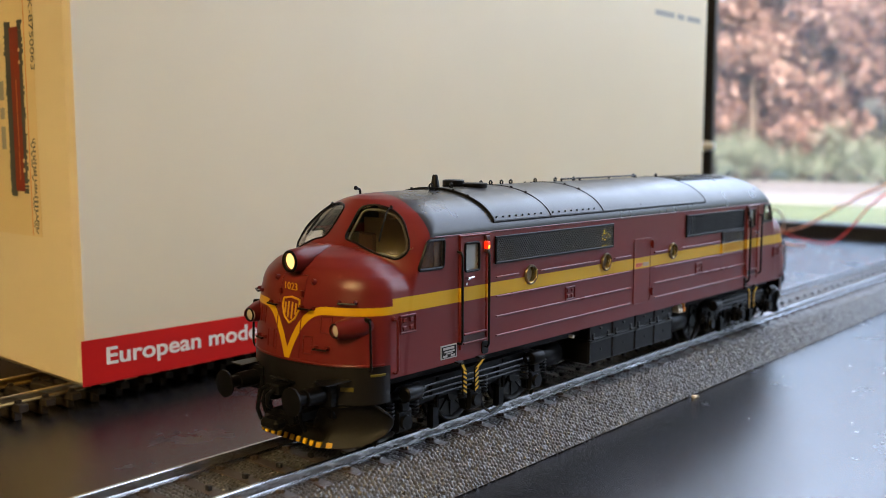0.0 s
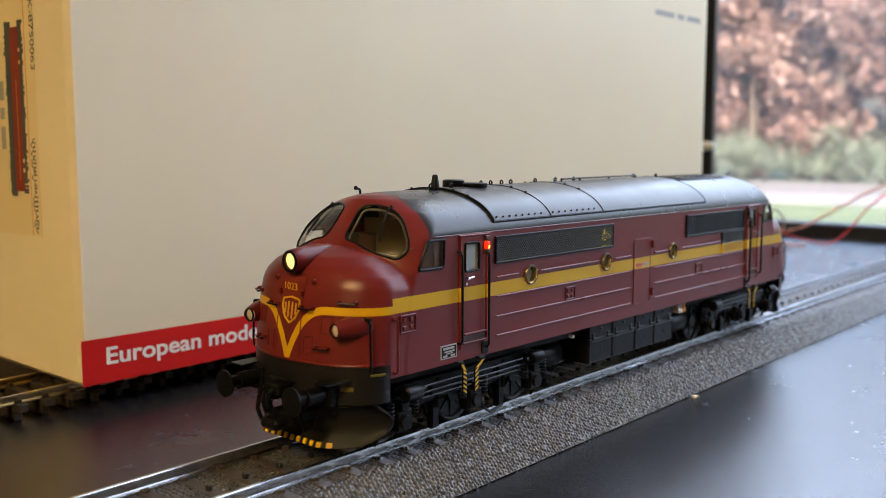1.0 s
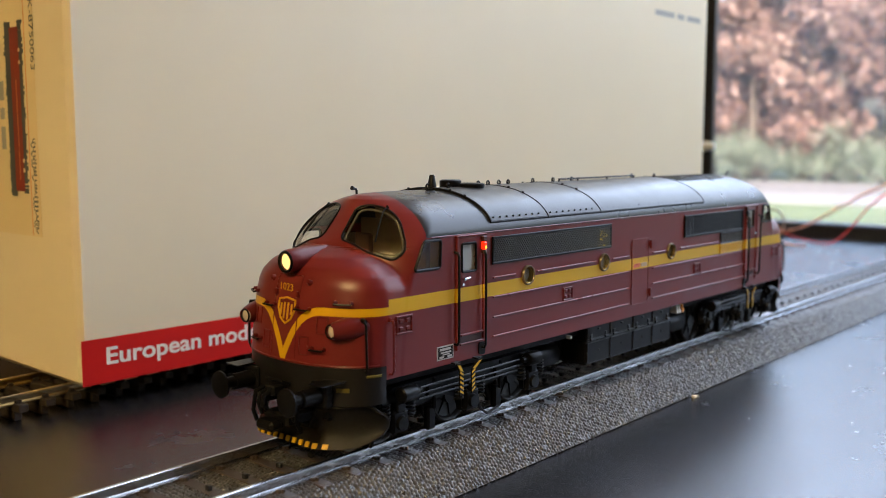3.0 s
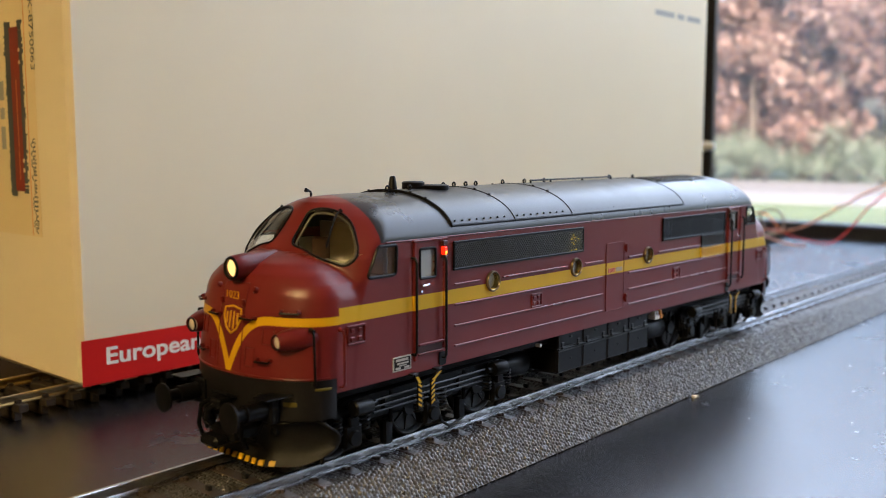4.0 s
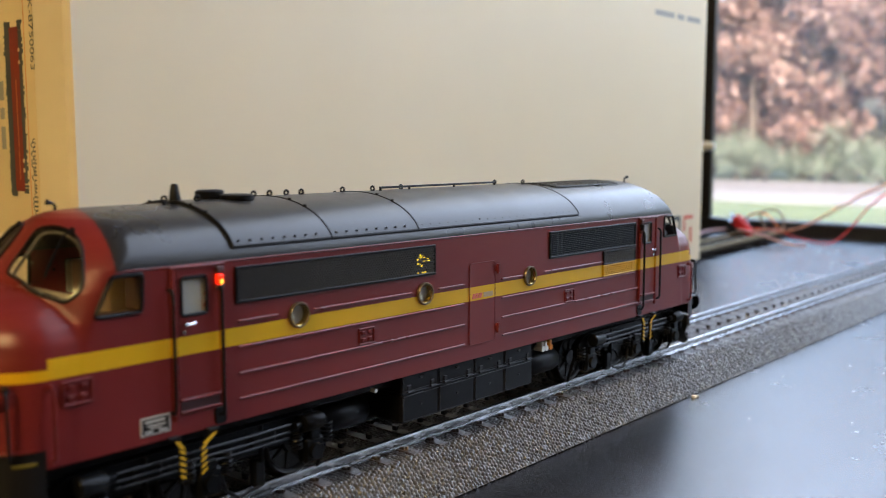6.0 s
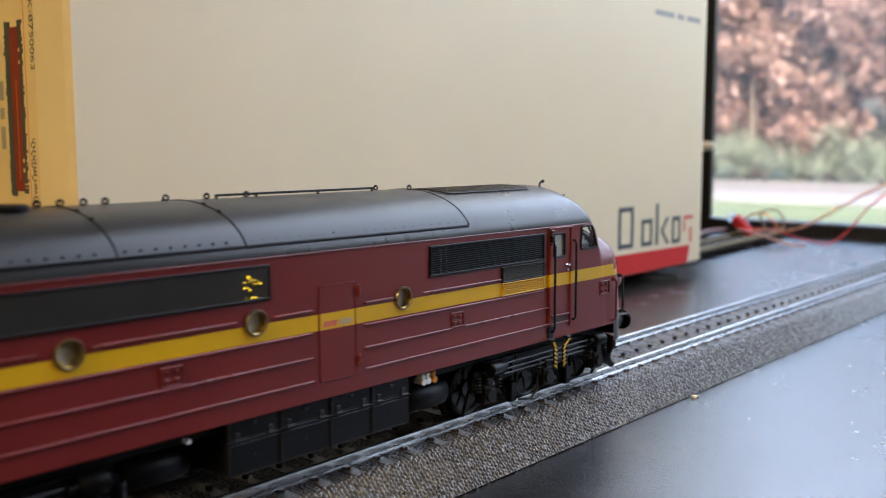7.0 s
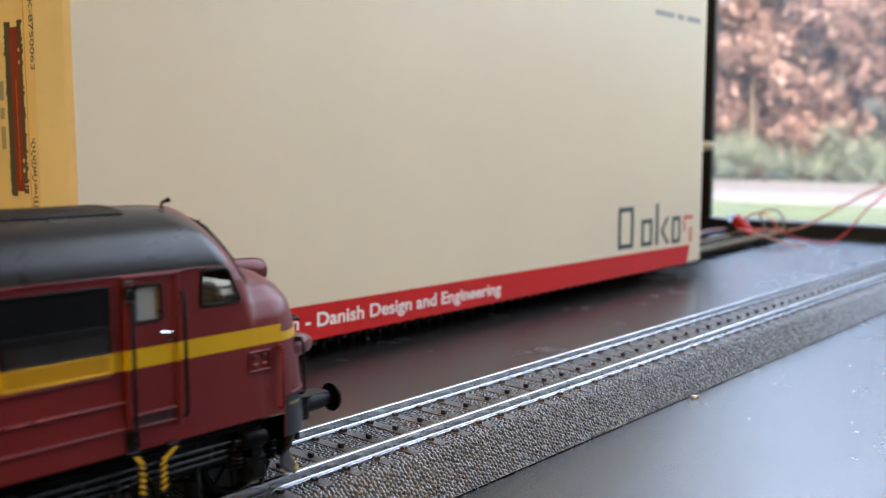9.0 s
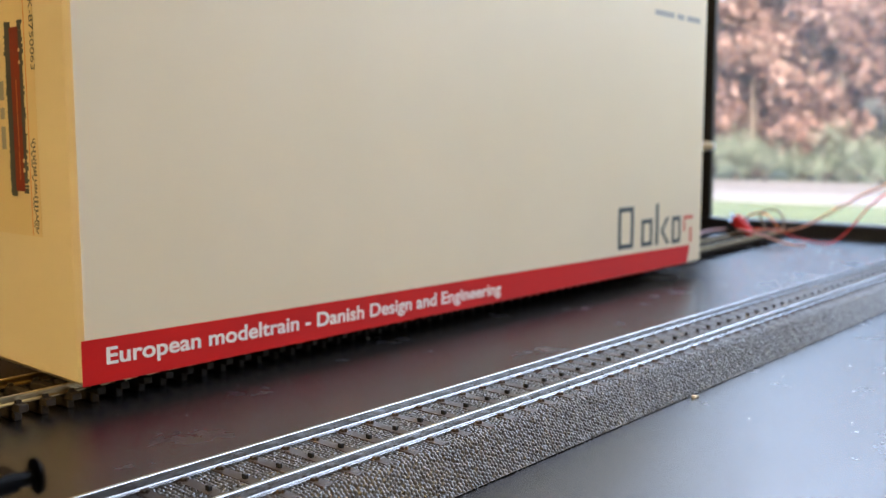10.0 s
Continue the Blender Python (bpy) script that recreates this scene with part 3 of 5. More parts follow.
# cab windows: those of the trailing end sit a little nearer to the middle
SIDE_WIN = {-1: [(-79.3, 39.05), (-74.7, 39.05), (-75.0, 33.7), (-82.0, 33.7)], 1: [(78.9, 39.1), (74.5, 39.1), (74.2, 33.9), (81.2, 33.9)]}
DOOR_WIN = {-1: (-68.8, -64.5, 32.3, 37.8), 1: (-67.5, -63.4, 32.9, 38.0)}
PORTS = (-47.1, -17.0, 15.9)
PORT_Z = 29.6


def in_poly(x, z, poly):
    inside = False
    for (ax, az), (bx, bz) in zip(poly, poly[1:] + poly[:1]):
        if (az > z) != (bz > z) and x < (bx - ax) * (z - az) / (bz - az) + ax:
            inside = not inside
    return inside


def rounded(poly, r, n=5):
    """A polygon with rounded corners."""
    out = []
    m = len(poly)
    for i in range(m):
        p, a, b = Vector(poly[i]), Vector(poly[i - 1]), Vector(poly[(i + 1) % m])
        u, w = (a - p), (b - p)
        q = min(r, u.length * 0.45, w.length * 0.45)
        s, e = p + u.normalized() * q, p + w.normalized() * q
        for j in range(n + 1):
            t = j / n
            out.append(tuple(s * (1 - t) ** 2 + p * 2 * t * (1 - t) + e * t * t))
    return out


# windscreen outline in y, z on the near half of the leading cab front
SCREEN = rounded([(2.5, 39.1), (2.1, 44.9), (4.6, 45.4), (7.0, 45.05), (9.4, 44.3), (11.6, 43.0), (13.5, 41.1), (15.0, 38.9), (15.5, 37.0), (14.2, 35.7), (9.8, 37.0), (5.8, 38.5)], 1.3)


def hole(x, y, z):
    ax, ay = abs(x), abs(y)
    if in_poly(ay, z, SCREEN) and ax > 74.5 and ay < half_width(x, z) + 0.3 and ax > -front_at(ay, z) - 1.2:
        return True
    if ay > 16.5:
        end = -1 if x < 0 else 1
        a, b, lo, hi = DOOR_WIN[end]
        if in_poly(x, z, SIDE_WIN[end]) or (a < -ax < b and lo < z < hi):
            return True
        for p in PORTS:
            if math.hypot(x - p, z - PORT_Z) < 1.75:
                return True
    return False


def shell_mesh():
    """Both ends and the sides as slices by height, closed over the roof."""
    zs = list(np.arange(10.6, 33.0, 0.7)) + list(np.arange(33.0, 39.5, 0.22))
    zs += [ZS + (ZT - ZS) * math.sin(a) for a in np.linspace(0, math.pi / 2, 48)]
    tt = np.concatenate([np.linspace(0, 1, 84) ** 1.8 * 24])
    rows = []
    for z in zs:
        xf = front_x(min(z, ZT))
        xs = [xf + t for t in tt] + [x for x in np.arange(-74, 0.1, 1.0) if x > xf + 24.2]
        xs = [x for x in xs if x <= 0]
        rows.append([(x, half_width(x, z)) for x in xs])
    grid = []
    for r, z in zip(rows, zs):
        head = r[:84]
        x_end = head[-1][0]
        tail = [(x_end + (0 - x_end) * j / 60, 0) for j in range(1, 61)]
        grid.append([(x, y, z) for x, y in head] + [(x, half_width(x, z), z) for x, _ in tail])
    nc = len(grid[0])
    vs, fs, index = [], [], {}

    def vert(x, y, z):
        key = (round(x, 4), round(y, 4), round(z, 4))
        if key not in index:
            index[key] = len(vs)
            vs.append((x, y, z))
        return index[key]

    for sx in (1, -1):
        for sy in (1, -1):
            for i in range(len(zs) - 1):
                for j in range(nc - 1):
                    q = [grid[i][j], grid[i][j + 1], grid[i + 1][j + 1], grid[i + 1][j]]
                    c = [sum(p[a] for p in q) / 4 for a in range(3)]
                    if c[2] < 15.0 and c[0] > -89.5:
                        continue
                    if hole(c[0] * sx, c[1] * sy, c[2]):
                        continue
                    ids = []
                    for p in q:
                        v = vert(p[0] * sx, p[1] * sy, p[2])
                        if v not in ids:
                            ids.append(v)
                    if len(ids) > 2:
                        fs.append(tuple(ids))
    kit = Kit()
    kit.v, kit.f = vs, fs
    return kit


def livery():
    """Maroon sides, dark roof, black apron and the yellow band that dips to a V on the nose."""
    n = Nodes("painted_loco_shell", RED, 0.33, 0.0, 0.36)
    x, y, z = n.split()
    # the lines follow the body, which rests lower towards the trailing end
    z = n.math("ADD", z, n.math("MULTIPLY", n.math("ADD", x, 0.07), 0.0043))
    ax, ay = n.math("ABSOLUTE", x), n.math("ABSOLUTE", y)
    mm = lambda v: v * MM
    # roof: above the eaves, behind the rounded red brow
    brow = n.math("MULTIPLY_ADD", ay, 0.2, mm(75.2))
    roof = n.math("MULTIPLY", n.math("GREATER_THAN", z, mm(39.55)), n.math("LESS_THAN", ax, brow))
    # side band
    side = n.math("MULTIPLY", n.math("GREATER_THAN", z, mm(26.5)), n.math("LESS_THAN", z, mm(29.25)))
    side = n.math("MULTIPLY", side, n.math("LESS_THAN", ax, mm(88.6)))
    # nose band
    q = n.math("MINIMUM", n.math("DIVIDE", ay, mm(9.1)), 1.0)
    up = n.math("SUBTRACT", 1.0, n.math("POWER", n.math("SUBTRACT", 1.0, q), 2.6))
    zc = n.math("MULTIPLY_ADD", up, mm(9.3), mm(17.9))
    slope = n.math("MULTIPLY", n.math("POWER", n.math("SUBTRACT", 1.0, q), 1.6), 2.45)
    ln = n.math("SQRT", n.math("MULTIPLY_ADD", slope, slope, 1.0))
    dist = n.math("DIVIDE", n.math("ABSOLUTE", n.math("SUBTRACT", z, zc)), ln)
    nose = n.math("MULTIPLY", n.math("LESS_THAN", dist, mm(0.72)), n.math("GREATER_THAN", ax, mm(88.6)))
    nose = n.math("MULTIPLY", nose, n.math("GREATER_THAN", z, mm(17.5)))
    band = n.math("MAXIMUM", side, nose)
    apron = n.math("MULTIPLY", n.math("LESS_THAN", z, mm(17.4)), n.math("GREATER_THAN", ax, mm(89.3)))
    grain, big = n.noise(5000, 2), n.noise(90, 4)
    tone = n.ramp(n.math("ADD", n.math("MULTIPLY", grain, 0.4), n.math("MULTIPLY", big, 0.6)), 0.3, 0.7, 0.0, 1.0)
    red = n.mix(tone, tuple(c * 0.93 for c in RED), tuple(c * 1.06 for c in RED))
    dark = n.mix(tone, tuple(c * 0.9 for c in ROOF), tuple(c * 1.1 for c in ROOF))
    col = n.mix(roof, n.mix(apron, n.mix(band, red, YELLOW), (0.009, 0.009, 0.010)), dark)
    n.set(Base_Color=col, Roughness=n.math("SUBTRACT", n.ramp(big, 0.3, 0.7, 0.29, 0.38), n.math("MULTIPLY", roof, 0.04)))
    n.set(Specular_IOR_Level=n.math("MULTIPLY_ADD", roof, 0.03, 0.33))
    n.bump(grain, 0.5, 0.000015)
    return n.m


m_livery = livery()
loco = thing("model_locomotive", "maroon model diesel locomotive with yellow band and dark roof", "model locomotive", pose(X0, 0, ZR))
body = part("body", shell_mesh(), m_livery, loco, smooth=40)

WHEELS = []
m_dull_yellow = paint("dull_yellow_print", (0.15, 0.12, 0.012), 0.5, 0.2)
# dark maroon: lamp housings' own colour, and shade painted in the step recess
m_dark_red = paint("shaded_maroon_plastic", (0.05, 0.009, 0.009), 0.5, 0.1)
m_grey_print = paint("silver_grey_print", (0.40, 0.40, 0.39), 0.4, 0.08)
m_orange = paint("orange_plastic", (0.75, 0.25, 0.02), 0.4, 0.08)
SIDES = (-1, 1)


def both(kit, sgn):
    """A kit drawn for the -y side, turned over for the other side."""
    return kit if sgn < 0 else kit.mirrored_y()


def end_frame(end):
    """Parts of an end are drawn for the leading end; the trailing end is the same turned half round."""
    return Matrix.Identity(4) if end < 0 else Matrix.Rotation(math.pi, 4, "Z")


def front_pt(y, z, out=0.0):
    x = front_at(y, z)
    e = 0.05
    dy = (front_at(abs(y) + e, z) - x) / e
    dz = (front_at(y, z + e) - x) / e
    n = Vector((-1, (1 if y >= 0 else -1) * dy, dz)).normalized()
    return Vector((x, y, z)) + n * out


def front_line(pts, r, out=0.05, steps=10, n=6, closed=False):
    """A raised line that follows the nose through the given y, z points."""
    path = []
    ends = list(zip(pts, pts[1:] + (pts[:1] if closed else [])))
    if not closed:
        ends = list(zip(pts[:-1], pts[1:]))
    for (ya, za), (yb, zb) in ends:
        for j in range(steps):
            t = j / steps
            path.append(front_pt(ya + (yb - ya) * t, za + (zb - za) * t, out))
    if not closed:
        path.append(front_pt(*pts[-1], out))
    return Kit().tube(path, r, n, closed)


# -- windows --
def screen(end, sgn):
    m = end_frame(end)
    s = sgn
    rows = []
    zs = np.linspace(min(p[1] for p in SCREEN) + 0.03, max(p[1] for p in SCREEN) - 0.03, 14)
    for z in zs:
        cross = []
        for (ay, az), (by, bz) in zip(SCREEN, SCREEN[1:] + SCREEN[:1]):
            if (az > z) != (bz > z):
                cross.append(ay + (by - ay) * (z - az) / (bz - az))
        lo, hi = min(cross), max(cross)
        rows.append([s * (lo + (hi - lo) * j / 9) for j in range(10)])
    vs = [front_pt(y, z, d) for d in (-0.1, -0.35) for z, r in zip(zs, rows) for y in r]
    fs = []
    for i in range(13):
        for j in range(9):
            a = i * 10 + j
            fs += [(a, a + 1, a + 11, a + 10), (140 + a, 150 + a, 151 + a, 141 + a)]
    rim = [j for j in range(10)] + [i * 10 + 9 for i in range(1, 14)] + [130 + j for j in range(8, -1, -1)] + [i * 10 for i in range(12, 0, -1)]
    fs += [(a, b, b + 140, a + 140) for a, b in zip(rim, rim[1:] + rim[:1])]
    frame_path = [front_pt(s * y, z, 0.0) for y, z in SCREEN]
    w = part("windscreen", Kit().add(vs, fs).moved(m), m_glass, loco)
    w.visible_shadow = False
    part("rubber_seal", Kit().tube(frame_path, 0.22, 8, True).moved(m), m_black_satin, w, "black rubber window seal")
    lining = [front_pt(s * (8.6 + (y - 8.6) * 0.94), 40.6 + (z - 40.6) * 0.94, -0.9) for y, z in SCREEN]
    part("window_lining", Kit().tube(lining, 0.26, 8, True).moved(m), m_lining, w, "pale inner window lining")
    wp = [front_pt(s * 8.2, 44.7, 0.25), front_pt(s * 8.3, 44.0, 0.42), front_pt(s * 9.3, 41.4, 0.4), front_pt(s * 10.1, 39.2, 0.3)]
    part("wiper", Kit().tube(wp, 0.17, 6).tube([front_pt(s * 9.0, 42.0, 0.22), front_pt(s * 10.2, 38.8, 0.18)], 0.16, 6).cyl(front_pt(s * 8.2, 44.9, 0), front_pt(s * 8.2, 44.8, 0.5), 0.26, n=8).moved(m), m_black_satin, w, "thin black wiper")


for end in (-1, 1):
    for sgn in SIDES:
        screen(end, sgn)


def flat_window(name, poly, sgn, r=0.7, seal=m_black_satin, seal_label="black rubber window seal", y=17.06):
    out = rounded(poly, r)
    w = part(name, both(Kit().prism(out, -y + 0.35, -y + 0.55), sgn), m_glass, loco, smooth=None)
    w.visible_shadow = False
    part("rubber_seal", both(Kit().tube([(a, -y - 0.02, b) for a, b in out], 0.3, 8, True), sgn), seal, w, seal_label)
    return w


for sgn in SIDES:
    flat_window("cab_side_window", SIDE_WIN[-1], sgn)
    flat_window("cab_side_window", SIDE_WIN[1][::-1], sgn)


def ring_plate(outer, inner, y0, y1):
    """One flat plate with a rectangular opening; x0, x1, z0, z1 of its outer and inner edge."""
    vs = []
    for y in (y0, y1):
        for x0, x1, z0, z1 in (outer, inner):
            vs += [(x0, y, z0), (x1, y, z0), (x1, y, z1), (x0, y, z1)]
    fs = []
    for i in range(4):
        j = (i + 1) % 4
        fs += [(i, j, 4 + j, 4 + i), (8 + i, 12 + i, 12 + j, 8 + j), (i, 8 + i, 8 + j, j), (4 + i, 4 + j, 12 + j, 12 + i)]
    return Kit().add(vs, fs)


# -- cab doors with rails --
def cab_door(side_x, sgn):
    """side_x: -1 at the leading end, 1 at the trailing end."""
    def fl(k2):
        if side_x > 0:
            k2.v = [(-x, y, z) for x, y, z in k2.v]
        return both(k2, sgn)

    x0, x1, y0, y1 = -69.5, -62.5, -17.24, -17.02
    a, b, c, d = DOOR_WIN[side_x]
    leaf = ring_plate((x0, x1, 20.0, 39.0), (a, b, c, d), y0, y1)
    door = part("cab_door", fl(leaf), m_livery, loco, smooth=None)
    post = Kit().box(x0 - 1.0, x0 - 0.15, -17.5, -17.0, 17.0, 39.4, 0.15).box(x1 + 0.15, x1 + 0.75, -17.5, -17.0, 18.4, 37.0, 0.15).box(x0 - 1.2, x1 + 1.2, -17.55, -17.0, 39.1, 39.5, 0.12)
    part("door_surround", fl(post), m_livery, door, smooth=None)
    # flat plate in darker maroon; the recess's shade is in its colour
    part("foot_recess", fl(Kit().box(x0 + 0.2, x1 - 0.1, -17.14, -17.0, 18.3, 19.7)), m_dark_red, door, "dark maroon plate standing for the step recess's shade", smooth=None)
    part("foot_ledge", fl(Kit().box(x0 + 0.1, x1, -17.75, -17.0, 19.7, 20.15, 0.12).box(x0 + 0.1, x1, -17.5, -17.0, 17.9, 18.3, 0.12)), m_red, door)
    out = rounded([(a, c), (b, c), (b, d), (a, d)], 0.5)
    pane = part("door_window", fl(Kit().prism(out, -16.9, -16.7)), m_pale_pane, door, "pale frosted pane", smooth=None)
    pane.visible_shadow = False
    part("window_seal", fl(Kit().tube([(p, -17.24, q) for p, q in out], 0.26, 8, True)), m_black_satin, door, "black rubber window seal")
    part("door_handle", fl(Kit().cyl((-68.5, -17.2, 31.0), (-68.5, -18.0, 31.0), 0.3, n=10).tube([(-68.6, -17.95, 31.0), (-67.6, -18.0, 31.1), (-66.9, -17.9, 31.15)], 0.2, 6).cyl((-68.6, -17.2, 29.9), (-68.6, -17.55, 29.9), 0.3, n=10)), m_chrome, door, "plated lever handle")
    for x, za, zb in ((-70.75, 18.4, 36.2), (-62.55, 16.6, 36.0)):
        pts = [(x + 0.0, -17.0, zb + 0.1), (x, -17.9, zb), (x, -18.25, zb - 0.7), (x, -18.25, za + 0.7), (x, -17.9, za), (x, -17.0, za)]
        part("handrail", fl(Kit().tube(pts, 0.27, 8)), m_black_satin, loco, "thin dark upright handrail")
    # black plate on the side draws the shade inside the foothold
    hole_poly = rounded([(-63.5, 15.1), (-61.5, 15.1), (-61.5, 17.7), (-63.5, 17.7)], 0.7)
    part("foot_hole", fl(Kit().prism(hole_poly, -17.3, -16.9)), m_black_satin, loco, "rounded black plate standing for the foothold's shade", smooth=None)
    lamp = part("marker_lamp", fl(Kit().box(-63.0, -61.7, -17.9, -17.0, 35.5, 36.2, 0.15).box(-63.05, -61.65, -17.9, -17.0, 37.9, 39.0, 0.2)), m_dark_red, loco, "dark maroon marker lamp housing")
    on = side_x < 0
    part("lens", fl(Kit().box(-62.95, -61.75, -18.0, -17.0, 36.2, 37.9, 0.3)), m_marker if on else m_black_satin, lamp, "glowing red lens" if on else "dark unlit lens")
    if on:
        part("bulb", fl(Kit().box(-62.75, -61.85, -18.1, -17.5, 36.3, 37.2, 0.3)), m_marker_hot, lamp, "orange glowing bulb")


for sgn in SIDES:
    cab_door(-1, sgn)
    cab_door(1, sgn)


# -- grilles --
def mesh_wires(x0, x1, z0, z1, pitch, r, y):
    kit = Kit()
    span = z1 - z0
    q = x0 - span
    while q < x1:
        for lean in (1, -1):
            xa, xb = (q, q + span * 0.8) if lean > 0 else (q + span * 0.8, q)
            za, zb = z0, z1
            # clip to the opening
            for lim, inside in ((x0, 1), (x1, -1)):
                if (xa - lim) * inside < 0 and (xb - lim) * inside < 0:
                    xa = None
                    break
                if (xa - lim) * inside < 0:
                    za, xa = za + (zb - za) * (lim - xa) / (xb - xa), lim
                elif (xb - lim) * inside < 0:
                    zb, xb = za + (zb - za) * (lim - xa) / (xb - xa), lim
            if xa is None or abs(xa - xb) < 0.05:
                continue
            kit.tube([(xa, y, za), (xb, y - 0.02 * lean, zb)], r, 4)
        q += pitch
    return kit


def grille_frame(x0, x1, z0, z1, t=0.45, y0=-17.5):
    return Kit().box(x0, x1, y0, -17.0, z0, z0 + t, 0.1).box(x0, x1, y0, -17.0, z1 - t, z1, 0.1).box(x0, x0 + t, y0, -17.0, z0 + t, z1 - t, 0.1).box(x1 - t, x1, y0, -17.0, z0 + t, z1 - t, 0.1)


m_grille = paint("dark_grille_wire", (0.05, 0.053, 0.06), 0.35, 0.2)
m_grille_back = paint("black_grille_backing", (0.005, 0.0055, 0.0075), 0.5, 0.2, spec=0.12)
for sgn in SIDES:
    g = part("air_grille", both(grille_frame(-59.4, -14.2, 32.9, 38.55), sgn), m_black_satin, loco, "black wire-mesh air grille")
    part("backing", both(Kit().box(-59.2, -14.4, -17.12, -17.0, 33.1, 38.3), sgn), m_grille_back, g, smooth=None)
    part("wire_mesh", both(mesh_wires(-59, -14.6, 33.2, 38.2, 0.66, 0.10, -17.34), sgn), m_grille, g, smooth=None)
    scrap = random.Random(8)
    glim = Kit()
    for j in range(12):
        x, z = scrap.uniform(-19.0, -15.9), scrap.uniform(34.6, 37.0)
        w, h = scrap.uniform(0.12, 0.5), scrap.uniform(0.08, 0.22)
        glim.prism([(x - w, z - h), (x + w, z - h * 0.4), (x + w * 0.8, z + h), (x - w * 0.7, z + h * 0.6)], -17.24, -17.14)
    for x in (-18.7, -17.7, -17.0):
        glim.box(x - 0.15, x + 0.15, -17.24, -17.1, 33.5, 33.8)
    glim = both(glim, sgn)
    part("engine_room_light", glim, m_inner_light, g, "small yellow light behind the mesh")
    g = part("louvre_grille", both(grille_frame(22.9, 59.7, 32.6, 38.5), sgn), m_black_satin, loco, "black louvred air grille")
    part("backing", both(Kit().box(23.1, 59.5, -17.12, -17.0, 32.8, 38.2), sgn), m_grille_back, g, smooth=None)
    slat = both(Kit().box(23.3, 59.3, -17.42, -17.1, 0, 0.17, 0.05), sgn).mesh("slat", m_grille_back)
    for j in range(12):
        part("slat", slat, m_grille_back, g, at=pose(0, 0, (33.1 + j * 0.42) * MM))
    upright = both(Kit().box(-0.12, 0.12, -17.3, -17.1, 32.9, 38.2), sgn).mesh("upright", m_grille)
    for x in (26.0, 27.6):
        part("upright", upright, m_grille, g, at=pose(x * MM, 0, 0))
    g = part("louvre_grille", both(grille_frame(44.9, 59.7, 29.2, 32.5, 0.3), sgn), m_black_satin, loco, "smaller black mesh grille under the louvres")
    part("backing", both(Kit().box(45.0, 59.6, -17.12, -17.0, 29.3, 32.4), sgn), m_grille_back, g, smooth=None)
    part("wire_mesh", both(mesh_wires(45.2, 59.4, 29.5, 32.2, 0.6, 0.07, -17.3), sgn), m_grille, g, smooth=None)
    g = part("yellow_grille", both(grille_frame(44.9, 59.7, 26.45, 29.2, 0.3), sgn), m_yellow, loco, "yellow painted mesh grille in the band")
    part("backing", both(Kit().box(45.0, 59.6, -17.12, -17.0, 26.5, 29.1), sgn), m_seat, g, smooth=None)
    part("wire_mesh", both(mesh_wires(45.2, 59.4, 26.75, 28.9, 0.75, 0.17, -17.3), sgn), m_yellow_mesh, g, smooth=None)

# -- portholes --
for sgn in SIDES:
    for x in PORTS:
        ring = Kit().lathe((x, -17.0, PORT_Z), (x, -17.6, PORT_Z), [(0, 2.15), (0.6, 2.15), (1.0, 2.0), (1.0, 1.85), (0.6, 1.75)], 28, caps=False)
        p = part("porthole", both(ring, sgn), m_ring, loco, "round porthole with a grey-brown metal rim")
        part("brass_ring", both(Kit().lathe((x, -17.35, PORT_Z), (x, -16.1, PORT_Z), [(0, 1.85), (0.1, 1.7), (1.0, 1.6)], 28, caps=False), sgn), m_brass, p, "brass-coloured inner ring")
        gl = part("pane", both(Kit().cyl((x, -16.7, PORT_Z), (x, -16.55, PORT_Z), 1.68, n=28), sgn), m_glass, p)
        gl.visible_shadow = False
        part("inner_wall", both(Kit().cyl((x, -16.2, PORT_Z), (x, -16.0, PORT_Z), 1.65, n=20), sgn), m_cab_pale, p)

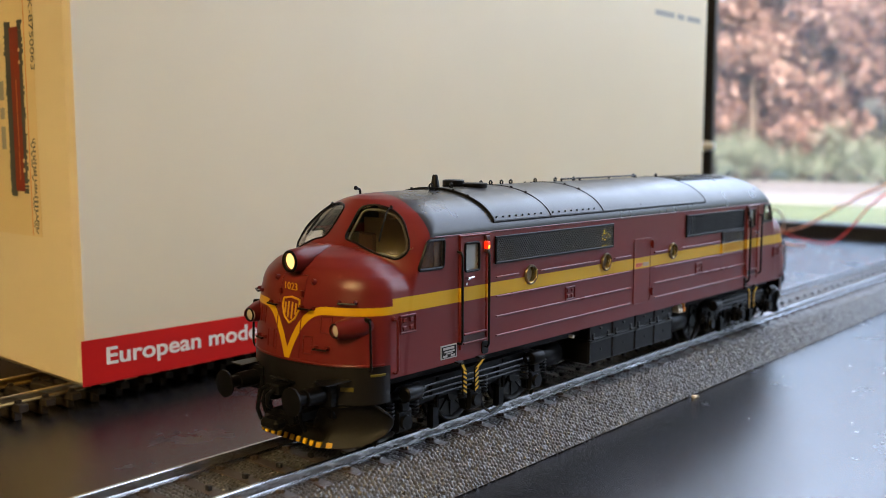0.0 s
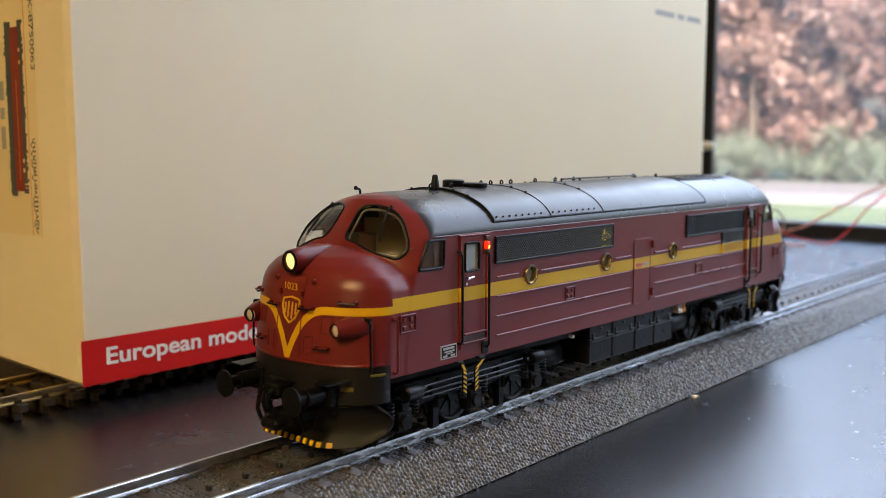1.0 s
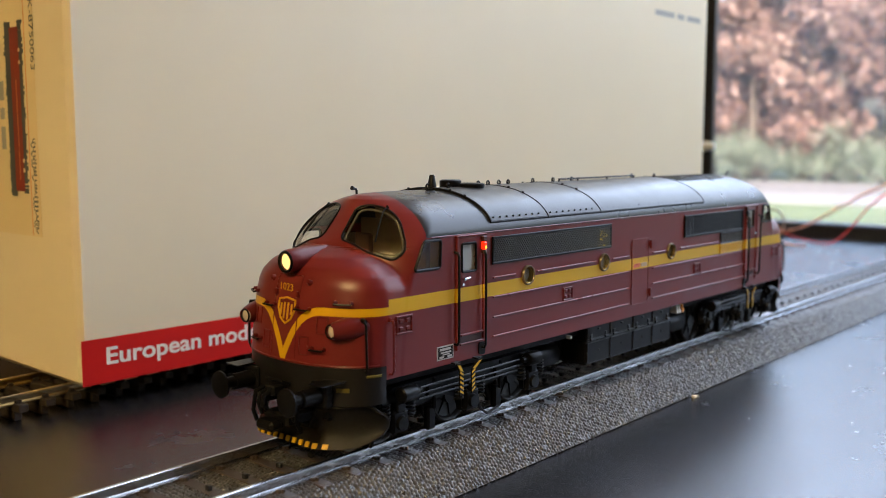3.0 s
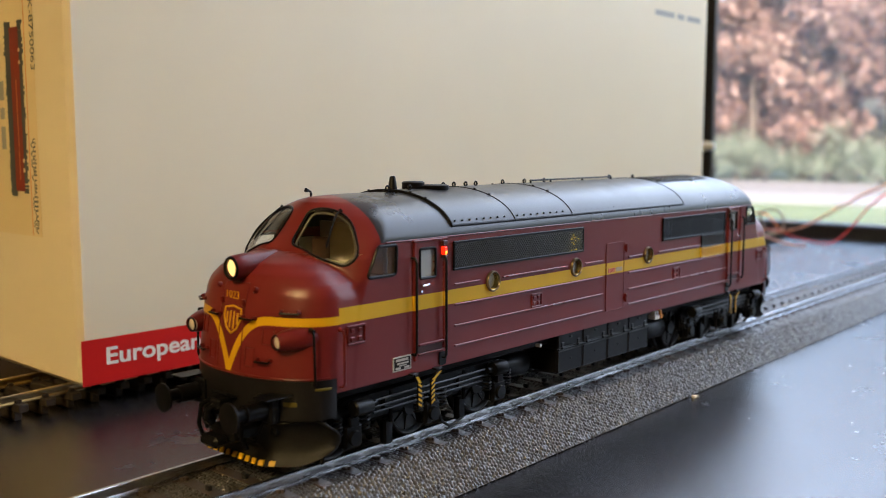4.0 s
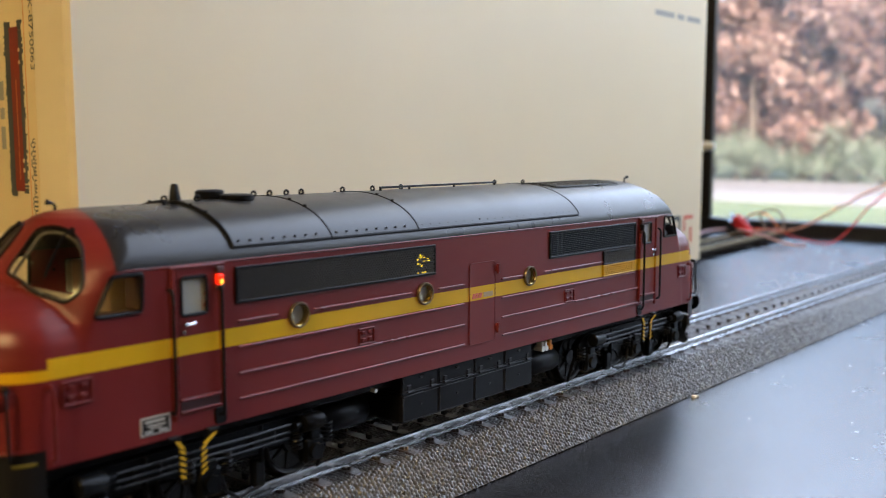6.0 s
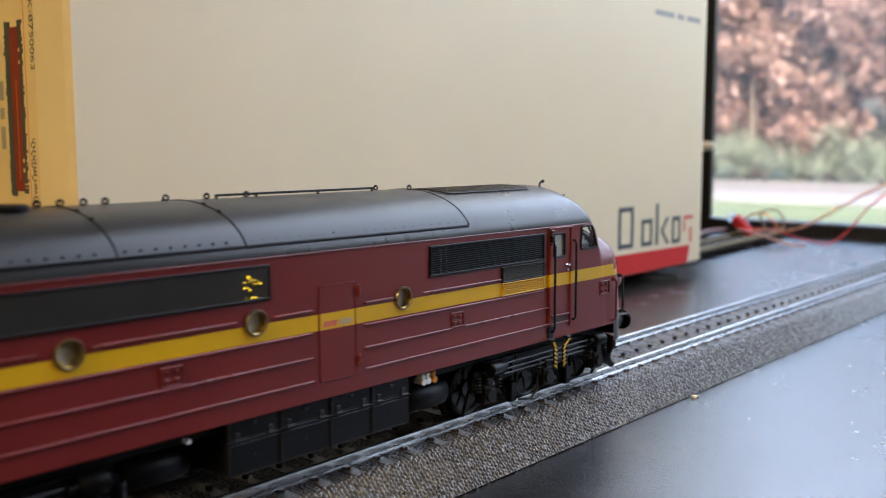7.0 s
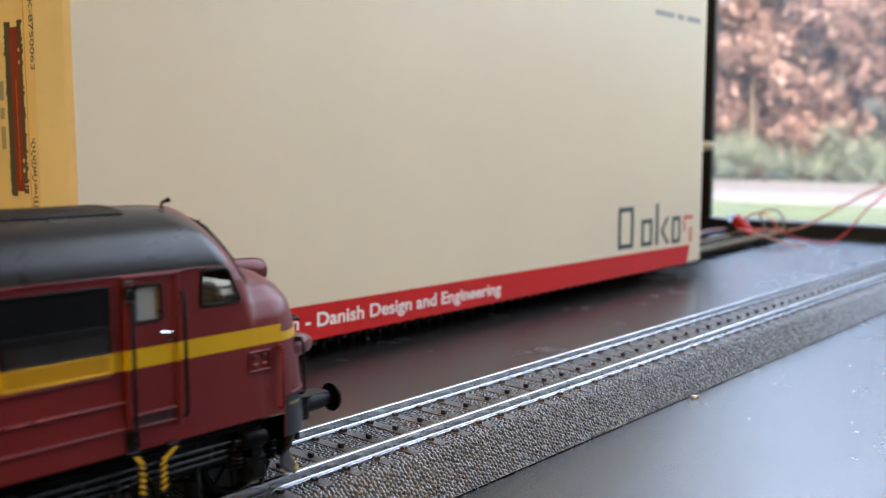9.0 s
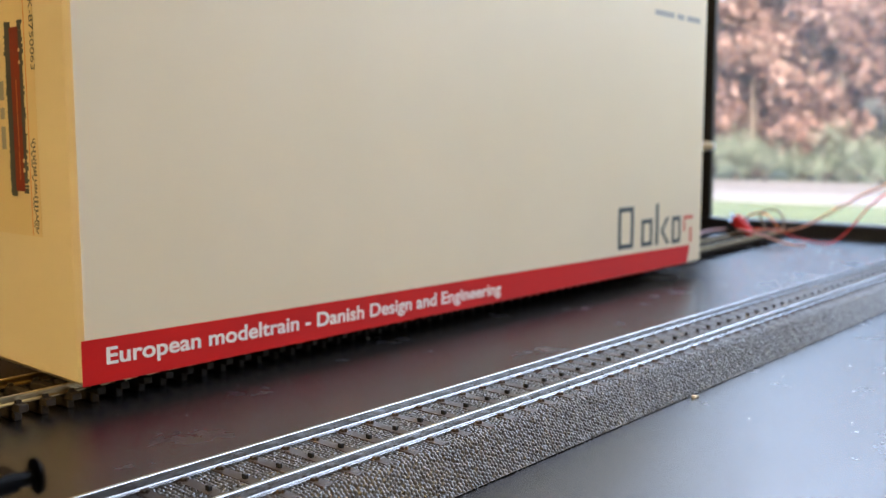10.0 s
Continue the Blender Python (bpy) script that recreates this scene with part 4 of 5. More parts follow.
# -- raised ribs, service panel, caps, plate --
RIBS = [(-59, -51.4, 30.2), (-43.9, -20.6, 30.1), (-13.3, -5.8, 30.05), (-59, -5.7, 26.25), (-59, -5.6, 22.15), (-59, -5.5, 18.2),
        (6, 13.3, 29.95), (21.1, 44.8, 29.95), (6.1, 59.5, 26.05), (6.2, 29.2, 22.05), (33.2, 62.3, 22.05), (6.3, 62.4, 18.3)]
for sgn in SIDES:
    for a, b, z in RIBS:
        part("rib", both(Kit().box(a, b, -17.42, -17.0, z - 0.17, z + 0.17, 0.1), sgn), m_red_highlight, body)
    outline = rounded([(-4.1, 17.7), (3.9, 17.7), (3.9, 33.9), (-4.1, 33.9)], 0.7)
    sp = part("service_panel", both(Kit().prism(outline, -17.2, -17.0), sgn), m_livery, loco, smooth=None)
    part("panel_edge", both(Kit().tube([(a, -17.18, b) for a, b in outline], 0.1, 5, True), sgn), m_red, sp)
    for z in (32.3, 20.2):
        part("hinge", both(Kit().box(4.0, 5.0, -17.8, -17.0, z - 0.7, z + 0.7, 0.25).cyl((4.4, -17.6, z - 1.0), (4.4, -17.6, z + 1.0), 0.3, n=8), sgn), m_red, sp)
    mark = Kit()
    for a, b in ((-3.4, -2.6), (-2.4, -1.7), (-1.5, -0.5)):
        mark.prism([(a, 26.9), (b, 26.9), (b + 0.35, 27.9), (a + 0.35, 27.9)], -17.26, -17.18)
    part("railway_mark", both(mark, sgn), m_print_red, sp, "small red painted mark", smooth=None)
    part("railway_mark_tail", both(Kit().box(0.2, 3.2, -17.25, -17.18, 26.9, 27.9), sgn), m_cab, sp, "pale painted bar", smooth=None)
    for x, z, s in ((-32.05, 23.9, 1.9), (-84.85, 24.3, 2.15), (31.0, 23.6, 1.9), (84.6, 24.0, 2.1)):
        cap = part("filler_flap", both(grille_frame(x - s, x + s, z - s * 0.8, z + s * 0.8, 0.35, -17.4), sgn), m_red, loco, "maroon moulded filler flap")
        for i in (-1, 1):
            for j in (-1, 1):
                part("boss", both(Kit().box(x + i * s * 0.42 - 0.5, x + i * s * 0.42 + 0.5, -17.36, -17.0, z + j * s * 0.34 - 0.42, z + j * s * 0.34 + 0.42, 0.15), sgn), m_red, cap)
    pl = part("works_plate", both(Kit().box(-75.9, -71.1, -17.16, -17.0, 15.9, 18.6, 0.06), sgn), m_grey_print, loco, "small black and silver works plate", smooth=None)
    part("plate_field", both(Kit().box(-75.6, -71.4, -17.19, -17.1, 16.15, 18.35), sgn), m_black_satin, pl, smooth=None)
    bars = Kit().box(-75.2, -72.0, -17.23, -17.15, 17.7, 18.15).box(-74.9, -71.9, -17.23, -17.15, 17.15, 17.45).box(-74.4, -72.4, -17.23, -17.15, 16.8, 17.0).box(-75.3, -74.0, -17.23, -17.15, 16.25, 16.65).box(-73.0, -71.7, -17.23, -17.15, 16.25, 16.65)
    part("plate_print", both(bars, sgn), m_grey_print, pl, smooth=None)


# -- roof --
def roof_pt(x, a, out=0.0):
    """a: angle from the eaves (0) over the ridge (180)."""
    c, s = math.cos(radians(a)), math.sin(radians(a))
    p = Vector((x, -HW * c, ZS + (ZT - ZS) * s))
    n = Vector((0, -c / HW, s / (ZT - ZS))).normalized()
    return p + n * out


def hatch(x0, x1, first):
    """A raised roof hatch from one eave over the ridge to the other, with bolts along its lower edges."""
    a0 = 14.5
    ang = np.linspace(a0, 180 - a0, 40)
    vs, fs = [], []
    for x in (x0, x1):
        for out in (0.0, 0.34):
            vs += [roof_pt(x, a, out) for a in ang]
    n = len(ang)
    for j in range(n - 1):
        fs += [(n + j, n + j + 1, 3 * n + j + 1, 3 * n + j), (j, j + 1, n + j + 1, n + j), (2 * n + j, 2 * n + j + 1, 3 * n + j + 1, 3 * n + j)]
    fs += [(0, n, 3 * n, 2 * n), (n - 1, 2 * n - 1, 4 * n - 1, 3 * n - 1)]
    h = part("roof_hatch", Kit().add(vs, fs), m_roof, loco, "dark grey bolted roof hatch")
    for a in (a0, 180 - a0):
        part("edge_strip", Kit().tube([roof_pt(x0, a - 0.3 if a < 90 else a + 0.3, 0.12), roof_pt(x1, a - 0.3 if a < 90 else a + 0.3, 0.12)], 0.3, 8), m_black_satin, h, "black edge strip")
    seam = [roof_pt(x0, a, 0.36) for a in ang]
    part("seam_strip", Kit().tube(seam, 0.2 if first else 0.13, 6), m_black_satin, h, "black seam strip")
    bolt = Kit().cyl((0, 0, 0), (0, 0, 0.34), 0.23, 0.16, 8).mesh("bolt", m_black_satin, 40)
    m = int((x1 - x0) / 2.45)
    for side in (a0 + 4.5, 180 - a0 - 4.5):
        for j in range(m):
            p = roof_pt(x0 + 1.2 + (x1 - x0 - 2.0) * j / m, side, 0.3)
            q = (roof_pt(0, side, 1) - roof_pt(0, side, 0)).to_track_quat("Z", "Y").to_matrix().to_4x4()
            part("bolt", bolt, m_black_satin, h, at=Matrix.Translation(p * MM) @ q)
    for a in (55, 70, 110, 125):
        part("seam_bolt", Kit().cyl(roof_pt(x0, a, 0.3), roof_pt(x0, a, 0.75), 0.32, 0.25, 8), m_black_satin, h)


hatch(-59.3, -39.6, True)
hatch(-39.4, -18.4, False)
hatch(-18.2, 34.8, False)
part("seam_strip", Kit().tube([roof_pt(34.9, a, 0.3) for a in np.linspace(14, 166, 40)], 0.16, 6), m_black_satin, loco, "black seam strip")
# a thin gutter along each eave
for sgn in SIDES:
    part("gutter", both(Kit().tube([(-77.5, -17.1, 39.55), (77.5, -17.1, 39.55)], 0.16, 6), sgn), m_red, loco)
part("roof_cone", Kit().lathe((-58.3, 0, 47.3), (-58.3, 0, 50.5), [(0, 2.0), (0.12, 2.0), (0.16, 1.0), (0.9, 0.62), (1, 0.45)], 18), m_black, loco, "black cone-shaped roof aerial")
for x, y, r, h2 in ((-50.6, 1.5, 2.4, 49.2), (-47.6, -2.0, 2.9, 48.5)):
    part("roof_fan", Kit().lathe((x, y, 46.9), (x, y, h2), [(0, r * 0.9), (0.45, r), (0.9, r), (1, r * 0.86)], 26), m_black, loco, "round dark roof ventilator")


def lifting_eye(x, y):
    z = ZS + (ZT - ZS) * math.sqrt(1 - (y / HW) ** 2) + 0.3
    pts = [(x + 0.45 * math.cos(a), y, z + 0.5 + 0.45 * math.sin(a)) for a in np.linspace(0, 2 * math.pi, 14)[:-1]]
    part("lifting_eye", Kit().tube(pts, 0.2, 6, True).cyl((x, y, z - 0.5), (x, y, z + 0.1), 0.3, n=8), m_black_satin, loco, "small black lifting eye")


for x, y in ((-61.0, -1.2), (-55.6, -2.2), (-42.2, 0.5), (-38.7, 0.5), (-35.3, 0.0), (-31.8, 0.0), (-20.7, 1.0), (-13.6, 0.0), (-5.5, 0.0), (28.0, 2.0), (33.6, -2.0)):
    lifting_eye(x, y)
bar = part("roof_rail", Kit().tube([(-12.6, -1.0, 48.35), (24.2, -1.0, 48.35)], 0.22, 8), m_black_satin, loco, "black rail along the roof ridge")
for x in (-12.4, -4.1, 10.0, 24.0):
    part("rail_post", Kit().cyl((x, -1.0, 47.2), (x, -1.0, 48.4), 0.26, n=8), m_black_satin, bar)
rg = Kit()
rows = [[roof_pt(x, a, 0.12) for a in np.linspace(66, 114, 15)] for x in np.linspace(40.0, 68.0, 3)]
vs = [p for r in rows for p in r]
rg.add(vs, [(i * 15 + j, i * 15 + j + 1, i * 15 + j + 16, i * 15 + j + 15) for i in range(2) for j in range(14)])
roof_grille = part("roof_grille", rg, m_roof, loco, "dark mesh panel on the roof")
wires = Kit()
for a in np.linspace(66, 114, 26):
    wires.tube([roof_pt(40, a, 0.2), roof_pt(68, a, 0.2)], 0.09, 4)
for x in np.linspace(40, 68, 46):
    wires.tube([roof_pt(x, a, 0.26) for a in np.linspace(66, 114, 9)], 0.09, 4)
part("roof_mesh", wires, m_grille, roof_grille)
part("mesh_edge", Kit().tube([roof_pt(x, a, 0.2) for x, a in ((40, 66), (68, 66), (68, 90), (68, 114), (40, 114), (40, 90))], 0.12, 6, True), m_roof, roof_grille)


# -- ends: lamps, rails, emblem, buffers, plough --
def nose(end):
    m = end_frame(end)

    def put(name, kit, material, parent, label="", smooth=35):
        return part(name, kit.moved(m), material, parent, label, smooth)

    lead = end < 0
    h = put("headlight", Kit().lathe((-98.0, 0, 35.5), (-88.5, 0, 36.4), [(0.03, 1.75), (0.0, 2.0), (0.05, 2.15), (0.25, 2.2), (1, 1.7)], 26, caps=False), m_red, loco, "round headlight in a maroon housing")
    put("lens", Kit().lathe((-97.6, 0, 35.5), (-98.05, 0, 35.45), [(0, 1.55), (0.5, 1.3), (0.85, 0.8), (1, 0.1)], 22), m_head if lead else m_head_dim, h, "warm glowing lens" if lead else "clear unlit lens")
    put("rim", Kit().tube([(-98.02, 1.78 * math.cos(a), 35.5 + 1.78 * math.sin(a)) for a in np.linspace(0, 6.283, 25)[:-1]], 0.32, 6, True), m_black_satin, h, "dark rim")
    for s in SIDES:
        pod = Kit().lathe((-98.2, s * 12.15, 24.2), (-88.6, s * 15.3, 24.9), [(0.02, 1.1), (0, 1.3), (0.06, 1.55), (0.3, 2.0), (0.6, 2.05), (0.85, 1.4), (1, 0.3)], 24, caps=False)
        p = put("marker_light", pod, m_red, loco, "small lamp in a rounded maroon pod")
        put("lens", Kit().lathe((-97.9, s * 12.15, 24.2), (-98.3, s * 12.1, 24.2), [(0, 1.1), (0.6, 0.8), (1, 0.1)], 18), m_head_dim, p, "faintly glowing lens")
        put("rim", Kit().tube([(-98.25, s * 12.15 + 1.2 * math.cos(a), 24.2 + 1.2 * math.sin(a)) for a in np.linspace(0, 6.283, 21)[:-1]], 0.17, 6, True), m_black_satin, p)
        # uprights by the corner
        x, y = -93.8, s * 15.75
        put("handrail", Kit().tube([(x + 0.4, s * 15.2, 25.9), (x, s * 16.2, 25.9), (x - 0.1, s * 16.6, 25.2), (x - 0.1, s * 16.8, 17.6), (x, s * 16.5, 16.9), (x + 0.4, s * 15.4, 16.9)], 0.24, 8).cyl((x + 0.4, s * 15.2, 25.9), (x, s * 16.4, 25.9), 0.5, 0.4, 10), m_black_satin, loco, "thin dark upright handrail")
        x = -88.5
        put("handrail", Kit().tube([(x, s * 17.0, 25.6), (x, s * 17.9, 25.4), (x, s * 18.1, 24.7), (x, s * 18.1, 16.4), (x, s * 17.7, 15.8), (x, s * 16.9, 15.7)], 0.24, 8).cyl((x, s * 17.0, 25.6), (x, s * 17.6, 25.6), 0.5, 0.4, 10), m_red, loco, "thin maroon upright handrail")
        for ya, yb, z in ((3.2, 5.9, 27.4), (10.9, 13.5, 28.9), (7.2, 9.6, 20.6)):
            a0, b0 = front_pt(s * ya, z), front_pt(s * yb, z)
            a1, b1 = front_pt(s * ya, z - 0.3, 1.0), front_pt(s * yb, z - 0.3, 1.0)
            g = put("grab_iron", Kit().tube([a0, a1, (a1 + b1) / 2, b1, b0], 0.2, 6), m_black_satin, loco, "small black grab iron")
            for q in (a0, b0):
                put("grab_boss", Kit().cyl(q, q + Vector((-0.6, 0, 0.15)), 0.42, 0.3, 8), m_red, g)
        for (ya, za), (yb, zb) in (((7.8, 23.2), (9.9, 26.2)), ((4.2, 19.2), (6.2, 22.4))):
            put("nose_flap", front_line([(s * ya, za), (s * yb, za), (s * yb, zb), (s * ya, zb)], 0.12, 0.03, 4, 5, True), m_red, loco)
        put("nose_hinge", Kit().cyl(front_pt(s * 5.1, 32.0), front_pt(s * 5.1, 32.0, 0.7), 0.6, 0.35, 10), m_red, loco)
        put("nose_hinge", Kit().box(-98.2, -97.5, s * 3.0 - 0.3, s * 3.0 + 0.3, 29.2, 30.4, 0.15), m_red, loco)
        # coupling plates and steps beside the buffers
        put("step_plate", Kit().box(-101.8, -96.0, s * 12.0 - 1.9, s * 12.0 + 1.9, 15.1, 15.3, 0.08), m_frame, loco)
        for ya, yb, za in ((12.0, 14.0, 13.1),):
            q = [front_pt(s * yy, zz, o) for o in (0.02, 0.1) for yy, zz in ((ya, za), (yb, za), (yb, za + 0.75), (ya, za + 0.75))]
            put("end_plate", Kit().add(q, [(0, 1, 2, 3), (7, 6, 5, 4), (0, 4, 5, 1), (1, 5, 6, 2), (2, 6, 7, 3), (3, 7, 4, 0)]), m_dull_yellow, loco, "tiny dull yellow plate", None)
        put("end_plate", front_line([(s * 16.0, 15.9), (s * 16.97, 15.9)], 0.34, -0.2, 10), m_dull_yellow, loco, "tiny dull yellow plate")
        b = put("buffer", Kit().lathe((-106.4, s * 9.6, 12.6), (-97.5, s * 9.6, 12.6), [(0, 0.2), (0.004, 1.9), (0.02, 2.55), (0.06, 2.55), (0.08, 1.1), (0.36, 1.1), (0.36, 1.55), (0.85, 1.55), (0.86, 2.2), (1, 2.2)], 28), m_black, loco, "round black buffer")
        put("buffer_base", Kit().box(-99.2, -97.4, s * 9.6 - 2.1, s * 9.6 + 2.1, 10.3, 14.9, 0.3), m_black, b)
        for j, z in ((0, 9.2), (1, 7.6)):
            put("air_hose", Kit().tube([(-99.0, s * (4.2 + j * 1.6), 11.6), (-100.8, s * (4.4 + j * 1.6), 11.0), (-101.3, s * (4.6 + j * 1.6), z), (-100.4, s * (4.8 + j * 1.6), z - 2.2)], 0.42, 8), m_black_satin, loco, "black brake hose")
    put("nose_door", front_line([(3.4, 18.3), (3.4, 33.0), (-3.2, 33.0), (-3.2, 18.3)], 0.1, 0.02, 14, 5), m_red, loco, "maroon nose door edge")
    put("apron_edge", front_line([(16.9, 17.65), (12, 17.65), (0, 17.65), (-12, 17.65), (-16.9, 17.65)], 0.24, 0.02, 12, 8), m_red, loco)
    # shield
    shield = [(2.0, 28.6), (-0.2, 29.0), (-2.4, 28.6), (-2.5, 27.0), (-1.6, 25.2), (-0.2, 24.3), (1.2, 25.2), (2.1, 27.0)]
    e = put("nose_shield", front_line(shield, 0.2, 0.05, 4, 6, True), m_yellow, loco, "yellow outlined shield on the nose")
    for ya, za, zb in ((1.25, 25.9, 27.9), (0.35, 25.2, 28.1), (-0.65, 25.0, 28.1), (-1.6, 25.9, 27.9)):
        put("shield_bar", front_line([(ya, za), (ya, zb)], 0.2, 0.06, 3, 5), m_yellow, e)
    t = letters("nose_number", "1023", 0.0019, m_yellow, loco, Matrix.Identity(4), depth=0.00003, width=0.0034)
    t.matrix_basis = m @ pose(-97.62 * MM, 1.95 * MM, 30.35 * MM, 90, 3, -90)
    # coupling
    put("drawgear", Kit().box(-102.4, -98.6, -1.3, 1.3, 11.4, 13.4, 0.3).tube([(-102.2, 0, 12.2), (-103.6, 0, 11.6), (-103.8, 0, 10.0), (-102.9, 0, 9.2)], 0.5, 8).tube([(-99.6, -2.6, 13.6), (-101.0, -2.2, 14.2), (-101.0, 2.2, 14.2), (-99.6, 2.6, 13.6)], 0.3, 6), m_black, loco, "black draw hook and coupling")
    put("coupler_pocket", Kit().box(-101.0, -92, -3.2, 3.2, 5.6, 8.2, 0.5).box(-104.0, -101.0, -2.4, 2.4, 5.2, 7.2, 0.6), m_black_satin, loco)
    # plough: a curved blade with a low middle
    vs, fs = [], []
    ny, nz = 45, 9
    for layer in (0, 1):
        for i in range(ny):
            y = -16.8 + 33.6 * i / (ny - 1)
            u = abs(y) / 16.8
            x_base = -98.9 + 8.2 * max(0, (u - 0.42) / 0.58) ** 1.5
            low = 1.2 + 2.2 * max(0, (u - 0.72) / 0.28) ** 2
            top = lin(u, (0, 5.0), (0.42, 5.2), (0.5, 8.6), (0.93, 9.2), (1, 7.6))
            for j in range(nz):
                t2 = j / (nz - 1)
                curl = -1.9 * (2 * t2 - 1) ** 2 + 1.9
                x = x_base + curl + layer * 0.55
                vs.append((x, y, low + (top - low) * t2 + 1.2))
    q = ny * nz
    for i in range(ny - 1):
        for j in range(nz - 1):
            a = i * nz + j
            fs += [(a, a + 1, a + nz + 1, a + nz), (q + a, q + a + nz, q + a + nz + 1, q + a + 1)]
        a = i * nz
        fs += [(a, a + nz, q + a + nz, q + a), (a + nz - 1, q + a + nz - 1, q + a + 2 * nz - 1, a + 2 * nz - 1)]
    for j in range(nz - 1):
        fs += [(j, q + j, q + j + 1, j + 1), (q - nz + j, q - nz + j + 1, 2 * q - nz + j + 1, 2 * q - nz + j)]
    pl = put("snow_plough", Kit().add(vs, fs), m_plough, loco, "curved dark plough blade with striped lower edge", 50)
    for j in range(13):
        y = 12.2 - j * 1.82
        u = abs(y) / 16.8
        v = max(0, (u - 0.42) / 0.58)
        xx = -98.9 + 8.2 * v ** 1.5
        skew = 0.25
        dx = 8.2 * 1.5 * v ** 0.5 / 0.58 / 16.8 * 0.95 * (1 if y > 0 else -1)
        vs2 = [(xx - 0.12 + dx / 2, y + 0.44, 2.42), (xx - 0.12 - dx / 2, y - 0.44, 2.42), (xx + 0.42 - dx / 2, y - 0.44 + skew, 3.2), (xx + 0.42 + dx / 2, y + 0.44 + skew, 3.2)]
        vs2 += [(a + 0.3, b, c) for a, b, c in vs2]
        put("yellow_stripe", Kit().add(vs2, [(0, 1, 2, 3), (7, 6, 5, 4), (0, 4, 5, 1), (1, 5, 6, 2), (2, 6, 7, 3), (3, 7, 4, 0)]), m_yellow, pl, smooth=None)
    rim = []
    for i in range(23, 45):
        y = -16.8 + 33.6 * i / 44
        u = abs(y) / 16.8
        rim.append((-98.9 + 8.2 * max(0, (u - 0.42) / 0.58) ** 1.5, y, lin(u, (0, 6.2), (0.42, 6.4), (0.5, 9.8), (0.93, 10.4), (1, 8.8))))
    put("plough_rim", Kit().tube(rim, 0.28, 6).tube([(a, -b, c) for a, b, c in rim], 0.28, 6), m_plough, pl)
    put("plough_bracket", Kit().box(-97.2, -91, 8.5, 10.0, 7.5, 11.5, 0.3).box(-97.2, -91, -10.0, -8.5, 7.5, 11.5, 0.3), m_black, pl)


m_plough = paint("worn_dark_plough", (0.009, 0.0088, 0.0088), 0.5, 0.3, 2500, 0.00003, stain=200, spec=0.2)
nose(-1)
nose(1)
for e, s in ((-1, 1), (1, -1)):
    part("roof_horn", Kit().tube([(e * 76.4, s * 4.0, 46.6), (e * 76.4, s * 4.0, 47.6), (e * 76.6, s * 4.0, 47.95), (e * 77.2, s * 4.0, 48.1)], 0.24, 8).cyl((e * 77.0, s * 4.0, 48.05), (e * 77.7, s * 4.0, 48.25), 0.26, 0.45, 10), m_black_satin, loco, "small black roof horn")


# -- cabs inside --
for e in (-1, 1):
    m = end_frame(e)
    part("cab_bulkhead", Kit().box(-63.5, -62.5, -16.6, 16.6, 15, 41, 0.2).box(-63.5, -62.5, -12, 12, 41, 45, 0.2).moved(m), m_cab, loco, "tan cab back wall")
    part("cab_floor", Kit().box(-86, -63.5, -16.2, 16.2, 28.0, 28.6, 0.1).moved(m), m_cab, loco)
    part("dash_ledge", Kit().box(-85.0, -80.6, -11.5, 11.5, 34.6, 36.0, 0.5).moved(m), m_cab_pale, loco, "pale dashboard ledge")
    part("control_desk", Kit().box(-85.5, -80.5, -12.5, 12.5, 28.6, 35.0, 0.8).moved(m), m_cab_pale, loco, "pale control desk")
    for s in SIDES:
        st = part("cab_seat", Kit().box(-75.5, -70.5, s * 8 - 2.6, s * 8 + 2.6, 31.0, 32.4, 0.5).box(-71.2, -70.0, s * 8 - 2.5, s * 8 + 2.5, 32.2, 38.6, 0.5).moved(m), m_seat, loco, "brown cab seat")
        part("seat_post", Kit().cyl((-73, s * 8, 28.6), (-73, s * 8, 31.2), 0.8, n=10).moved(m), m_black, st)

